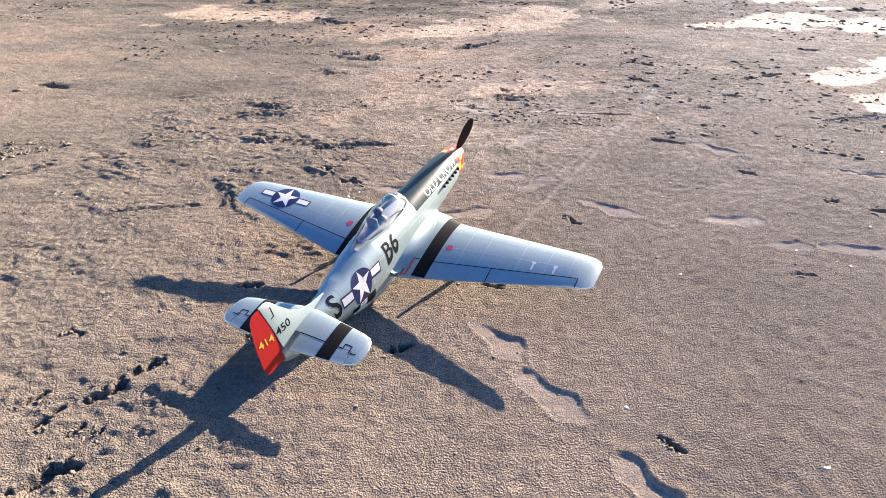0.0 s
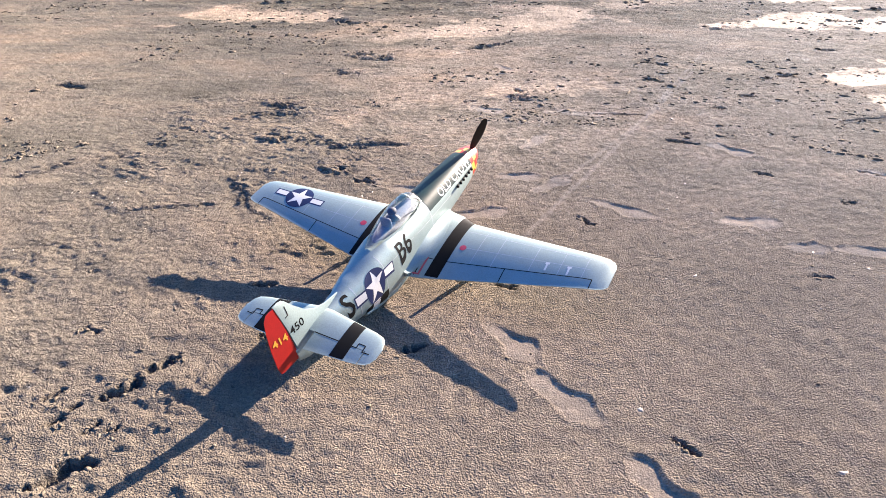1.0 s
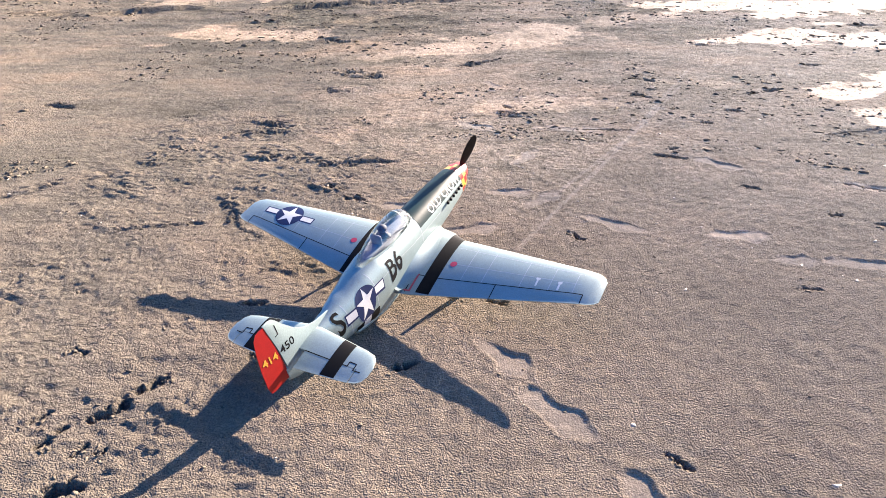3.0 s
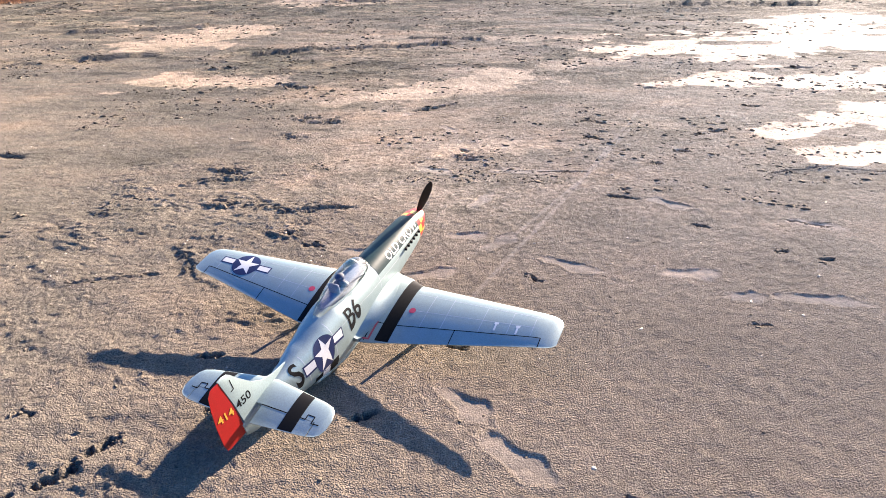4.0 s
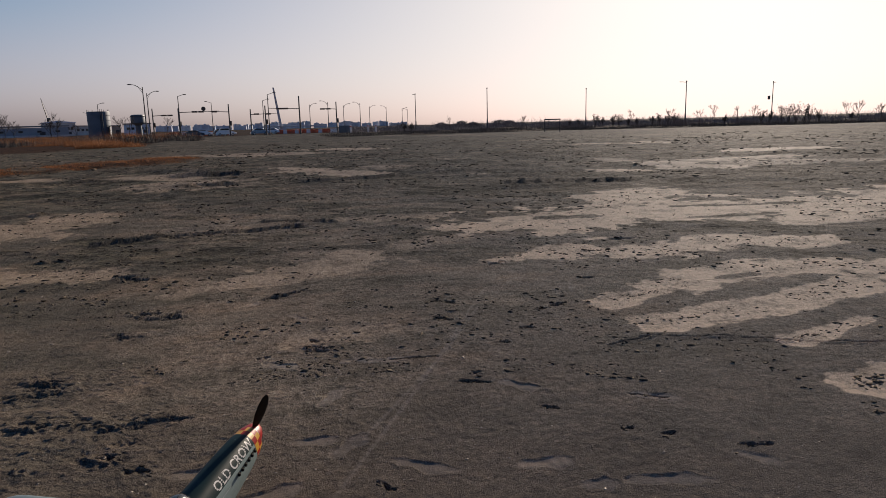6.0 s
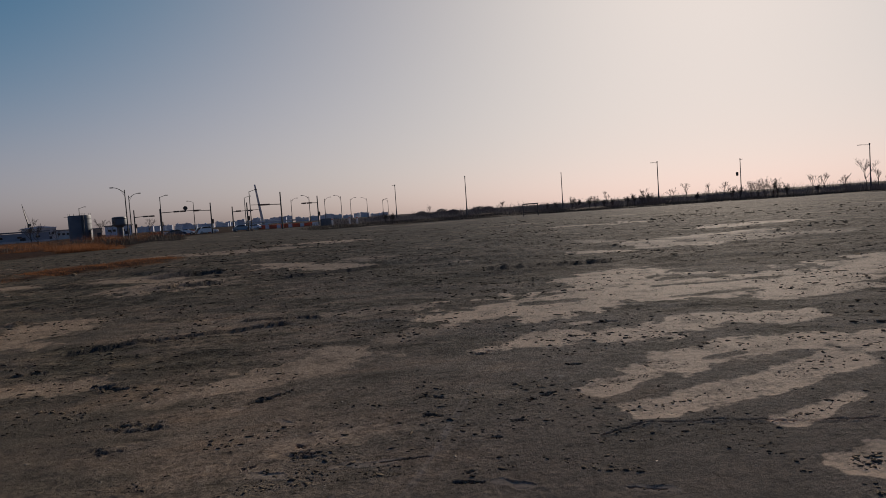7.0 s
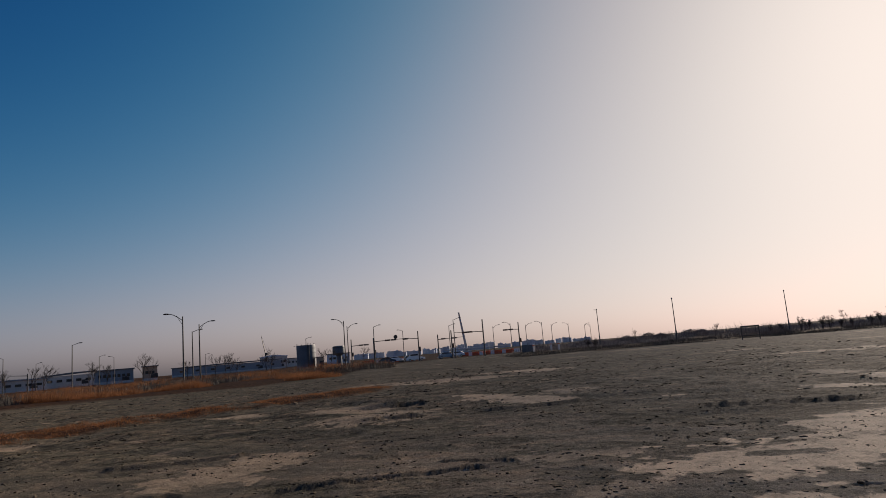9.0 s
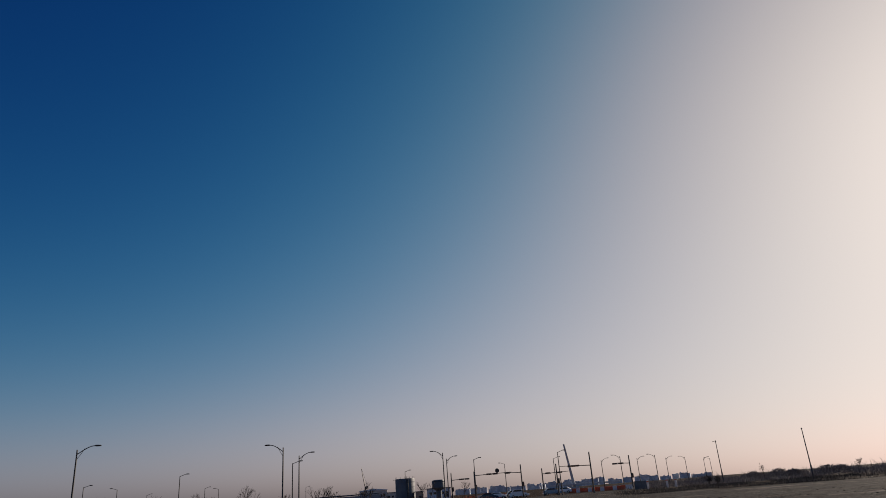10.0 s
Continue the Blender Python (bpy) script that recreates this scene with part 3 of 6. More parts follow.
def ground_fields(x, y, gap=0.004):
    """Height, and the shares of silt, rough crust, scrub and trodden sand, at arrays of places."""
    def fine(size):
        return np.clip(1.6 - gap * 3.0 / size, 0, 1)
    gap = np.broadcast_to(gap, x.shape)
    warp = 1.0 * fbm(x * 1.4, y * 1.4, 3, 4) + 0.75 * fbm(x * 4.5, y * 4.5, 7, 3) + 0.35 * value_noise(x * 14, y * 14, 8)
    silt, pale = pools(x, y, SILT_NEAR + SILT_MID + SILT_FAR, warp)
    faint, dim = pools(x, y, SILT_FAINT, 1.1 * warp)
    silt = np.maximum(silt, faint) * (1 - pools(x, y, DAMP_ISLES, 0.8 * warp)[0])
    pale = np.maximum(pale, dim)
    # long streaks of pale silt over the far field
    streak = fbm(x * 0.13 + y * 0.05, y * 0.17, 31, 5) + 0.35 * value_noise(x * 0.6, y * 0.9, 35)
    dist = np.hypot(x, y)
    far = step(0.36, 0.66, streak) * step(10, 20, dist)
    silt, pale = np.maximum(silt, far), np.maximum(pale, 0.45 * step(0.02, 0.2, far))
    rough = step(-0.6, 0.9, 0.15 - x + 0.9 * fbm(x * 0.9, y * 0.9, 5, 3) - 0.12 * (y - 2))
    rough = np.maximum(rough, step(0.1, 0.35, fbm(x * 0.35, y * 0.35, 44, 3)) * step(9, 15, dist)) * (1 - 0.7 * silt)
    h = 0.012 * fbm(x * 0.7, y * 0.7, 1, 3) + 0.10 * fbm(x * 0.04, y * 0.04, 2, 3) * step(8, 40, dist)
    # flaky crust: thin ledges and plates with broken edges
    ledge = terraces(fbm(x * 4.4 + 0.8 * y, y * 7.6, 11, 5), 6.0)
    h = h + rough * (0.012 * ledge * fine(0.05) + 0.005 * fbm(x * 34, y * 38, 14, 2) * fine(0.03))
    k = np.nonzero((rough > 0.04) & (gap < 0.02))
    if len(k[0]):
        bx, by = x[k] + 0.012 * value_noise(x[k] * 60, y[k] * 60, 41), y[k] + 0.012 * value_noise(x[k] * 60, y[k] * 60, 42)
        big, tilt = cells(bx * 21 + by * 5, by * 30, 43)
        small, tip = cells(bx * 50, by * 62, 47)
        flaky = step(-0.30, 0.25, fbm(x[k] * 2.6, y[k] * 3.4, 49, 3))
        h[k] += rough[k] * (0.25 + 0.75 * flaky) * (0.009 * (big ** 3) + 0.004 * tilt + 0.0035 * small ** 2 + 0.003 * tip) * fine(0.03)[k]
    c, s = math.cos(radians(-24)), math.sin(radians(-24))
    du, dv = x * c + y * s, -x * s + y * c
    h = h + (0.045 * terraces(fbm(du * 0.55, dv * 1.5, 91, 5), 4.0) * fine(0.55) + 0.022 * fbm(du * 2.2, dv * 5.0, 93, 3) * fine(0.25)) * step(5, 11, dist) * (1 - silt)
    h = h + 0.065 * fbm(du * 0.6, dv * 1.5, 98, 3) * fine(1.0) * step(9, 18, dist) * (1 - silt)
    h = h + 0.13 * terraces(fbm(du * 0.22, dv * 0.75, 97, 5), 5.0) * fine(1.3) * step(11, 24, dist)
    h = h + (1 - rough) * (0.0040 * fbm(x * 30, y * 30, 19, 2)) * fine(0.035)
    h = h + (0.0035 + 0.003 * rough) * value_noise(x * 70, y * 70, 21) * fine(0.016) * (1 - 0.7 * silt)
    h = h - 0.006 * silt
    trodden, wet_shade = np.zeros_like(x), np.zeros_like(x)
    wob = 0.18 * value_noise(x * 45, y * 45, 27)
    for row in PRINTS:
        y0 = row[1]
        u, v, length = along(x, y, row)
        k = np.nonzero((u > -0.08) & (u < length + 0.08) & (np.abs(v) < 0.13))
        if not len(k[0]):
            continue
        u, v = u[k] / length, v[k]
        sole = 0.043 + 0.008 * np.cos(2 * np.pi * (u - 0.70)) - 0.006 * np.cos(4 * np.pi * (u - 0.45))
        r = ((np.abs(v) / sole) ** 3 + np.abs(2 * u - 1) ** 3) ** (1 / 3)
        r = r + 0.7 * wob[k] + 0.45 * value_noise(x[k] * 19, y[k] * 19, 33) + 0.30 * value_noise(x[k] * 8, y[k] * 8, 34)
        inside = 1 - step(0.80, 1.02, r)
        deep = 0.009 if y0 < 1.6 else 0.0052
        h[k] = h[k] * (1 - 0.45 * inside) + (0.002 * np.sin(u * 9.0) * inside - deep * (0.30 + 0.70 * step(-0.04, 0.035, v)) * inside) + 0.0022 * np.exp(-((r - 1.10) / 0.09) ** 2)
        trodden[k] = np.maximum(trodden[k], 1 - step(0.62, 1.22, r))
    for row in GOUGES:
        half = row[4] * 0.82
        k, r = reach(x, y, row[:4], half)
        if not len(k[0]):
            continue
        size = 0.75 / half
        shard, tip = cells((x[k] * 0.8 - y[k] * 0.6) * size, (x[k] * 0.6 + y[k] * 0.8) * size * 1.4, 29)
        r = r + 1.5 * (shard - 0.5) + 0.7 * value_noise(x[k] * 0.4 * size, y[k] * 0.4 * size, 30) + 0.25 * wob[k]
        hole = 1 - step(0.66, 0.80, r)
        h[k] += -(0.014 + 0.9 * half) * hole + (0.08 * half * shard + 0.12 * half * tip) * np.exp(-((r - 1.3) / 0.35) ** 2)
        # damp mud, its colour darkened for the shade inside the hole too
        wet_shade[k] = np.maximum(wet_shade[k], 1 - step(0.68, 0.84, r))
    for row in BROKEN:
        half = row[4]
        k, r = reach(x, y, row[:4], half)
        if not len(k[0]):
            continue
        g = float(np.median(gap[k]))
        size = 1 / (0.012 + 0.26 * half + 1.4 * g)
        u, v, length = along(x[k], y[k], row[:4])
        if (row[2] - row[0]) * 0.5 + (row[3] - row[1]) * -0.8 < 0:
            u, v = length - u, -v
        shard, tip = cells(x[k] * size, y[k] * size * 1.5, 53)
        bit, lean = cells(x[k] * size * 2.6, y[k] * size * 3.4, 57)
        bend = fbm(x[k] * 0.10 * size, y[k] * 0.10 * size, 59, 5)
        v = v / half + (3.0 if half < 0.08 else 2.0) * bend + 1.2 * (shard - 0.5) + 0.4 * (bit - 0.5)
        ends = 1 - step(-1.0 * half, 1.6 * half, np.maximum(-u, u - length) + 1.2 * half * bend)
        whole = step(-0.34, 0.06, fbm(x[k] * 0.35 * size, y[k] * 0.35 * size, 73, 3)) if half < 0.08 else 1.0
        lip = (0.22 if half < 0.08 else 0.60) * half
        bit = 0.5 + (bit - 0.5) * min(1.0, 0.25 * half / g)
        steep = max(0.22, 1.0 * g / half)
        rise = step(-steep, steep, v) * np.exp(-np.maximum(v, 0) * 0.5) - 0.35 * np.exp(-((v + 0.5) / 0.5) ** 2)
        h[k] += ends * lip * (rise * (0.3 + 0.7 * whole) * (0.4 + 0.8 * shard) + (0.5 * tip - 0.9 * (shard < 0.14)) * np.exp(-(v / 1.7) ** 2))
        # shade of the ledge face and low shards, put into the ground colour
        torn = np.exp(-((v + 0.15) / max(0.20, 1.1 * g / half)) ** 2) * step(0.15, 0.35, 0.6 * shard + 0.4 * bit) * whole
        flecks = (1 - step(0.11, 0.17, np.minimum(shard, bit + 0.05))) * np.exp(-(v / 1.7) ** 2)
        wet_shade[k] = np.maximum(wet_shade[k], ends * np.maximum(torn, flecks))
    for row in CRACKS:
        k, r = reach(x, y, row, 0.02)
        if not len(k[0]):
            continue
        u, v, length = along(x[k], y[k], row)
        v = v + 0.030 * fbm(x[k] * 7, y[k] * 7, 63, 3)
        line = np.exp(-(v / 0.011) ** 2) * step(-0.45, -0.1, fbm(x[k] * 5, y[k] * 5, 65, 2))
        h[k] += -0.016 * line + 0.006 * np.exp(-((v + 0.03) / 0.02) ** 2)
        wet_shade[k] = np.maximum(wet_shade[k], 0.85 * line)
    for row in TRACKS:
        u, v, length = along(x, y, row)
        k = np.nonzero((u > 0) & (u <= length) & (np.abs(v) < 0.04))
        if not len(k[0]):
            continue
        w = np.exp(-(v[k] / 0.012) ** 2)
        h[k] -= 0.0015 * w
        trodden[k] = np.maximum(trodden[k], 0.9 * w)
    # the field ends in rough grassland, nearer on the west side; a ditch runs inside that edge
    az = np.degrees(np.arctan2(x, np.maximum(y, 1e-3)))
    rim = np.interp(az, [-80, -36, -15, -8, -3, 4, 9, 13.5, 27, 37, 50, 80], [50, 62, 65, 78, 150, 172, 140, 96, 114, 124, 118, 118])
    scrub = step(-3, 5, dist - rim + 8 * fbm(x * 0.05, y * 0.05, 61, 3)) * step(-4, 10, y)
    u, v, length = along(x, y, (-21.0, 12.5, -1.6, 38.6))
    v = v + 3.0 * fbm(x * 0.07, y * 0.07, 66, 3)
    bank = np.exp(-(v / 1.3) ** 2) * step(-12, 0, u) * (1 - step(length - 6, length, u))
    h = h + bank * (0.14 + 0.10 * fbm(x * 1.3, y * 1.3, 68, 3)) - 0.08 * np.exp(-((v + 1.5) / 0.8) ** 2) * step(-12, 0, u) * (1 - step(length - 6, length, u))
    scrub = np.maximum(scrub, step(0.15, 0.6, bank) * step(-0.35, 0.05, fbm(x * 0.5, y * 0.5, 70, 3) + 0.22))
    # darker, damper drifts over the open field
    drift = fbm(du * 0.16, dv * 0.42, 81, 5) + 0.5 * fbm(du * 0.9, dv * 2.6, 85, 3)
    # far floor: shade of relief too fine to model, put into the colour
    damp = np.maximum(step(-0.26, 0.18, drift) * step(5.0, 10, dist), 0.8 * step(10, 19, dist)) * (1 - silt)
    # near stretch: slightly stronger grain, and its dimmer light put into the colour
    near_tone = 1 - step(1.9, 4.9, np.hypot(0.75 * (x - 0.3), y - 0.1) + 1.5 * fbm(x * 0.5, y * 0.5, 95, 4))
    return h, silt, rough, scrub, trodden, wet_shade, damp, near_tone, pale


def ground_at(x, y):
    return float(ground_fields(np.array([float(x)]), np.array([float(y)]))[0][0])


def axis(lo, hi, gap, grow_lo, grow_hi, end_lo, end_hi):
    mid = list(np.arange(lo, hi + gap / 2, gap))

    def out(start, sign, grow, end):
        res, at, g = [], start, gap
        while abs(at) < abs(end) or sign * at < 0:
            g *= (1 + grow) if abs(at - start) < 70 else 1.12
            at += sign * g
            res.append(at)
        return res
    return np.array(out(lo, -1, grow_lo, end_lo)[::-1] + mid + out(hi, 1, grow_hi, end_hi))


def build_ground():
    xs = axis(-1.35, 2.05, 0.0064, 0.020, 0.018, -4000, 4000)
    ys = axis(1.25, 4.55, 0.0064, 0.10, 0.0118, -4000, 4000)
    nx, ny = len(xs), len(ys)
    x, y = np.meshgrid(xs, ys)
    gx, gy = np.gradient(xs), np.gradient(ys)
    gap = np.maximum(np.broadcast_to(gx, x.shape), np.broadcast_to(gy[:, None], x.shape)).ravel()
    x, y = x.ravel(), y.ravel()
    h, silt, rough, scrub, trodden, wet_shade, damp, near_tone, pale = ground_fields(x, y, gap)
    co = np.stack([x, y, h], 1).astype(np.float32)
    k = (np.arange(ny - 1)[:, None] * nx + np.arange(nx - 1)[None, :]).ravel()
    quads = np.stack([k, k + 1, k + nx + 1, k + nx], 1).astype(np.int32)
    me = bpy.data.meshes.new("ground")
    me.vertices.add(len(co))
    me.vertices.foreach_set("co", co.ravel())
    me.loops.add(quads.size)
    me.loops.foreach_set("vertex_index", quads.ravel())
    me.polygons.add(len(quads))
    me.polygons.foreach_set("loop_start", np.arange(0, quads.size, 4, dtype=np.int32))
    me.update(calc_edges=True)
    me.shade_smooth()
    for name, v in (("silt", silt), ("rough", rough), ("scrub", scrub), ("trodden", trodden), ("wet_shade", wet_shade), ("damp", damp), ("near_tone", near_tone), ("pale", pale)):
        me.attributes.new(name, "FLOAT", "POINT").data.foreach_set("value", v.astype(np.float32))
    me.materials.append(GROUND)
    ob = new("ground", me)
    return tagged(ob, "bare grey-brown sandy mud flat with pale dried patches", "ground", kind="structure")


ground = build_ground()

# ---- the model airplane ----
K = 0.128                     # model scale
PLANE_AT = pose(0.111, 2.430, 0.205, 13.0, 0.0, -28.5)


def P(x, s, z):
    """A place on the airplane: across, aft of the spinner's tip and above the thrust line, in full-size metres."""
    return Vector((K * x, K * (4.0 - s), K * z))


# fuselage: station, half width, top, bottom
BODY = [(0.50, 0.335, 0.335, -0.37), (0.75, 0.375, 0.39, -0.47), (1.2, 0.42, 0.46, -0.57), (2.0, 0.465, 0.53, -0.66),
        (2.8, 0.495, 0.58, -0.73), (3.5, 0.52, 0.63, -0.80), (4.2, 0.535, 0.64, -0.88), (4.8, 0.535, 0.66, -1.00),
        (5.5, 0.53, 0.69, -1.06), (6.1, 0.50, 0.63, -0.96), (6.8, 0.435, 0.54, -0.70), (7.5, 0.335, 0.47, -0.48),
        (8.2, 0.21, 0.42, -0.33), (8.8, 0.125, 0.37, -0.20), (9.05, 0.08, 0.32, -0.06)]


def body_at(s):
    st = [r[0] for r in BODY]
    return [float(np.interp(s, st, [r[k] for r in BODY])) for k in (1, 2, 3)]


def body_point(s, a, lift=0.0):
    """The skin at a station and an angle from the top, positive to the right, in degrees."""
    w, zt, zb = body_at(s)
    a = radians(a)
    blend = min(max((zb + 0.95) / 0.5, 0.0), 1.0)
    mid = (zt * 0.35 + zb * 0.65) * blend + (zt - w * 1.05) * (1 - blend)
    sa, ca = math.sin(a), math.cos(a)
    x = math.copysign(abs(sa) ** 0.72, sa) * w
    z = mid + (zt - mid) * abs(ca) ** 0.9 if ca > 0 else mid - (mid - zb) * abs(ca) ** 0.9
    n = Vector((sa / w, 0, ca / max(0.1, (zt - mid) if ca > 0 else (mid - zb)))).normalized()
    return P(x, s, z) + n * lift


# wing: half span position, leading edge, trailing edge, height of the chord, thickness
WING = [(0.30, 2.42, 5.30, -0.62, 0.46), (0.95, 2.62, 5.26, -0.56, 0.40), (1.35, 2.86, 5.18, -0.52, 0.36), (5.05, 3.26, 4.50, -0.20, 0.15),
        (5.38, 3.33, 4.46, -0.17, 0.10), (5.56, 3.44, 4.40, -0.155, 0.06), (5.64, 3.60, 4.32, -0.15, 0.02)]
TAIL = [(0.05, 7.74, 9.02, 0.40, 0.15), (1.58, 7.98, 8.92, 0.40, 0.09), (1.80, 8.05, 8.86, 0.40, 0.07), (1.90, 8.16, 8.78, 0.40, 0.04), (1.95, 8.34, 8.64, 0.40, 0.012)]


def foil(table, x):
    xs = [r[0] for r in table]
    return [float(np.interp(abs(x), xs, [r[k] for r in table])) for k in (1, 2, 3, 4)]


def foil_z(table, x, s, upper=True):
    le, te, z, th = foil(table, x)
    c = min(max((s - le) / max(te - le, 1e-4), 0.0), 1.0)
    y = th * (2.969 * math.sqrt(c) - 1.26 * c - 3.516 * c ** 2 + 2.843 * c ** 3 - 1.015 * c ** 4) * 0.5 * 1.0
    return z + (y * 1.1 if upper else -y * 0.7) * 1.0


def panel(table, side, x0, x1, cut0=0.0, cut1=1.0, nx=14, nc=15, gap=0.0):
    """A solid piece of wing or tailplane between two span positions and two shares of the chord."""
    bm = bmesh.new()
    xs = list(np.linspace(x0 + gap, x1 - gap, nx))
    if x1 > table[-2][0]:
        xs = sorted(set(xs + [r[0] for r in table if x0 < r[0] <= x1]))
    rings = []
    for x in xs:
        le, te, z, th = foil(table, x)
        cs = [cut0 + (cut1 - cut0) * (1 - math.cos(math.pi * k / (2 * nc))) if cut0 == 0 else cut0 + (cut1 - cut0) * k / nc for k in range(nc + 1)]
        up = [P(side * x, le + (te - le) * c, foil_z(table, x, le + (te - le) * c)) for c in cs]
        lo = [P(side * x, le + (te - le) * c, foil_z(table, x, le + (te - le) * c, False)) for c in cs]
        if cut1 == 1.0:
            up[-1] = up[-1] + Vector((0, 0, 0.0006))
            lo[-1] = lo[-1] - Vector((0, 0, 0.0006))
        ring = up + lo[::-1]
        if cut0 == 0:
            ring = up + lo[:0:-1]
        rings.append(ring)
    loft(bm, rings)
    return bm


def drape(shapes, place, cuts=0):
    """Thin paint shapes: polygons in two coordinates, laid on a surface by place(u, v)."""
    bm = bmesh.new()
    for poly in shapes:
        bm.faces.new([bm.verts.new((u, v, 0)) for u, v in poly])
    bmesh.ops.remove_doubles(bm, verts=bm.verts, dist=1e-5)
    bmesh.ops.triangulate(bm, faces=bm.faces)
    for k in range(cuts):
        bmesh.ops.subdivide_edges(bm, edges=bm.edges, cuts=1, use_grid_fill=True)
        bmesh.ops.triangulate(bm, faces=bm.faces)
    for v in bm.verts:
        v.co = place(v.co.x, v.co.y)
    return bm


def wing_top(lift=0.0004):
    return lambda x, s: P(x, s, foil_z(WING, x, s)) + Vector((0, 0, lift))


def tail_top(lift=0.0004):
    return lambda x, s: P(x, s, foil_z(TAIL, x, s)) + Vector((0, 0, lift))


def side_skin(s0, a0, side=1, lift=0.0004):
    """u runs forward along the fuselage's side from a station, v up the skin."""
    def place(u, v):
        w = body_at(s0 - u)[0]
        return body_point(s0 - u if side > 0 else s0 + u, side * (a0 - math.degrees(v / (w * 1.05))), lift)
    return place


def rect(u0, v0, u1, v1, n=10):
    if abs(u1 - u0) > abs(v1 - v0):
        us = np.linspace(u0, u1, n)
        return [[(a, v0), (b, v0), (b, v1), (a, v1)] for a, b in zip(us, us[1:])]
    vs = np.linspace(v0, v1, n)
    return [[(u0, a), (u1, a), (u1, b), (u0, b)] for a, b in zip(vs, vs[1:])]


def star(r, cu=0.0, cv=0.0, turn=90.0):
    pts = []
    for k in range(10):
        a = radians(turn + 36 * k)
        q = r if k % 2 == 0 else r * 0.382
        pts.append((cu + q * math.cos(a), cv + q * math.sin(a)))
    return [[(cu, cv), pts[k], pts[(k + 1) % 10]] for k in range(10)]


def disc(r, cu=0.0, cv=0.0, n=36):
    pts = [(cu + r * math.cos(2 * math.pi * k / n), cv + r * math.sin(2 * math.pi * k / n)) for k in range(n)]
    return [[(cu, cv), pts[k], pts[(k + 1) % n]] for k in range(n)]


def lettering(text, size, place, tilt=0.0, squash=1.0):
    """Built-in letters, laid on a surface; size is the letters' height."""
    cu = bpy.data.curves.new("letters", "FONT")
    cu.body, cu.size, cu.align_x, cu.align_y, cu.resolution_u = text, size / 0.70, "CENTER", "CENTER", 3
    cu.offset = size * 0.022
    ob = bpy.data.objects.new("letters", cu)
    scene.collection.objects.link(ob)
    bpy.context.view_layer.update()
    me = bpy.data.meshes.new_from_object(ob.evaluated_get(bpy.context.evaluated_depsgraph_get()))
    bm = bmesh.new()
    bm.from_mesh(me)
    bpy.data.objects.remove(ob)
    bpy.data.curves.remove(cu)
    bpy.data.meshes.remove(me)
    bmesh.ops.triangulate(bm, faces=bm.faces)
    for k in range(4):
        longer = [e for e in bm.edges if e.calc_length() > 0.07]
        if longer:
            bmesh.ops.subdivide_edges(bm, edges=longer, cuts=1)
            bmesh.ops.triangulate(bm, faces=bm.faces)
    t = radians(tilt)
    for v in bm.verts:
        x, y = v.co.x * squash, v.co.y
        v.co = place(x * math.cos(t) - y * math.sin(t), x * math.sin(t) + y * math.cos(t))
    return bm


def insignia(name, place, r, bar, turn, parent):
    """A white star on a navy disc with white side bars edged in navy."""
    t = radians(turn)
    c, s = math.cos(t), math.sin(t)

    def lay(extra):
        return lambda u, v: place(u * c - v * s, u * s + v * c, extra)
    base = part(name, drape(disc(r) + rect(-bar, -0.29 * r, bar, 0.29 * r, 14), lay(0.0004), 2), NAVY, parent, "navy star insignia with white bars")
    part("star", drape(star(r * 0.94), lay(0.0006), 2), WHITE, base, "white star")
    for k in (-1, 1):
        part("bar", drape(rect(k * r * 1.02, -0.20 * r, k * (bar - 0.09 * r), 0.20 * r, 8), lay(0.0006), 1), WHITE, base, "white bar")
    return base


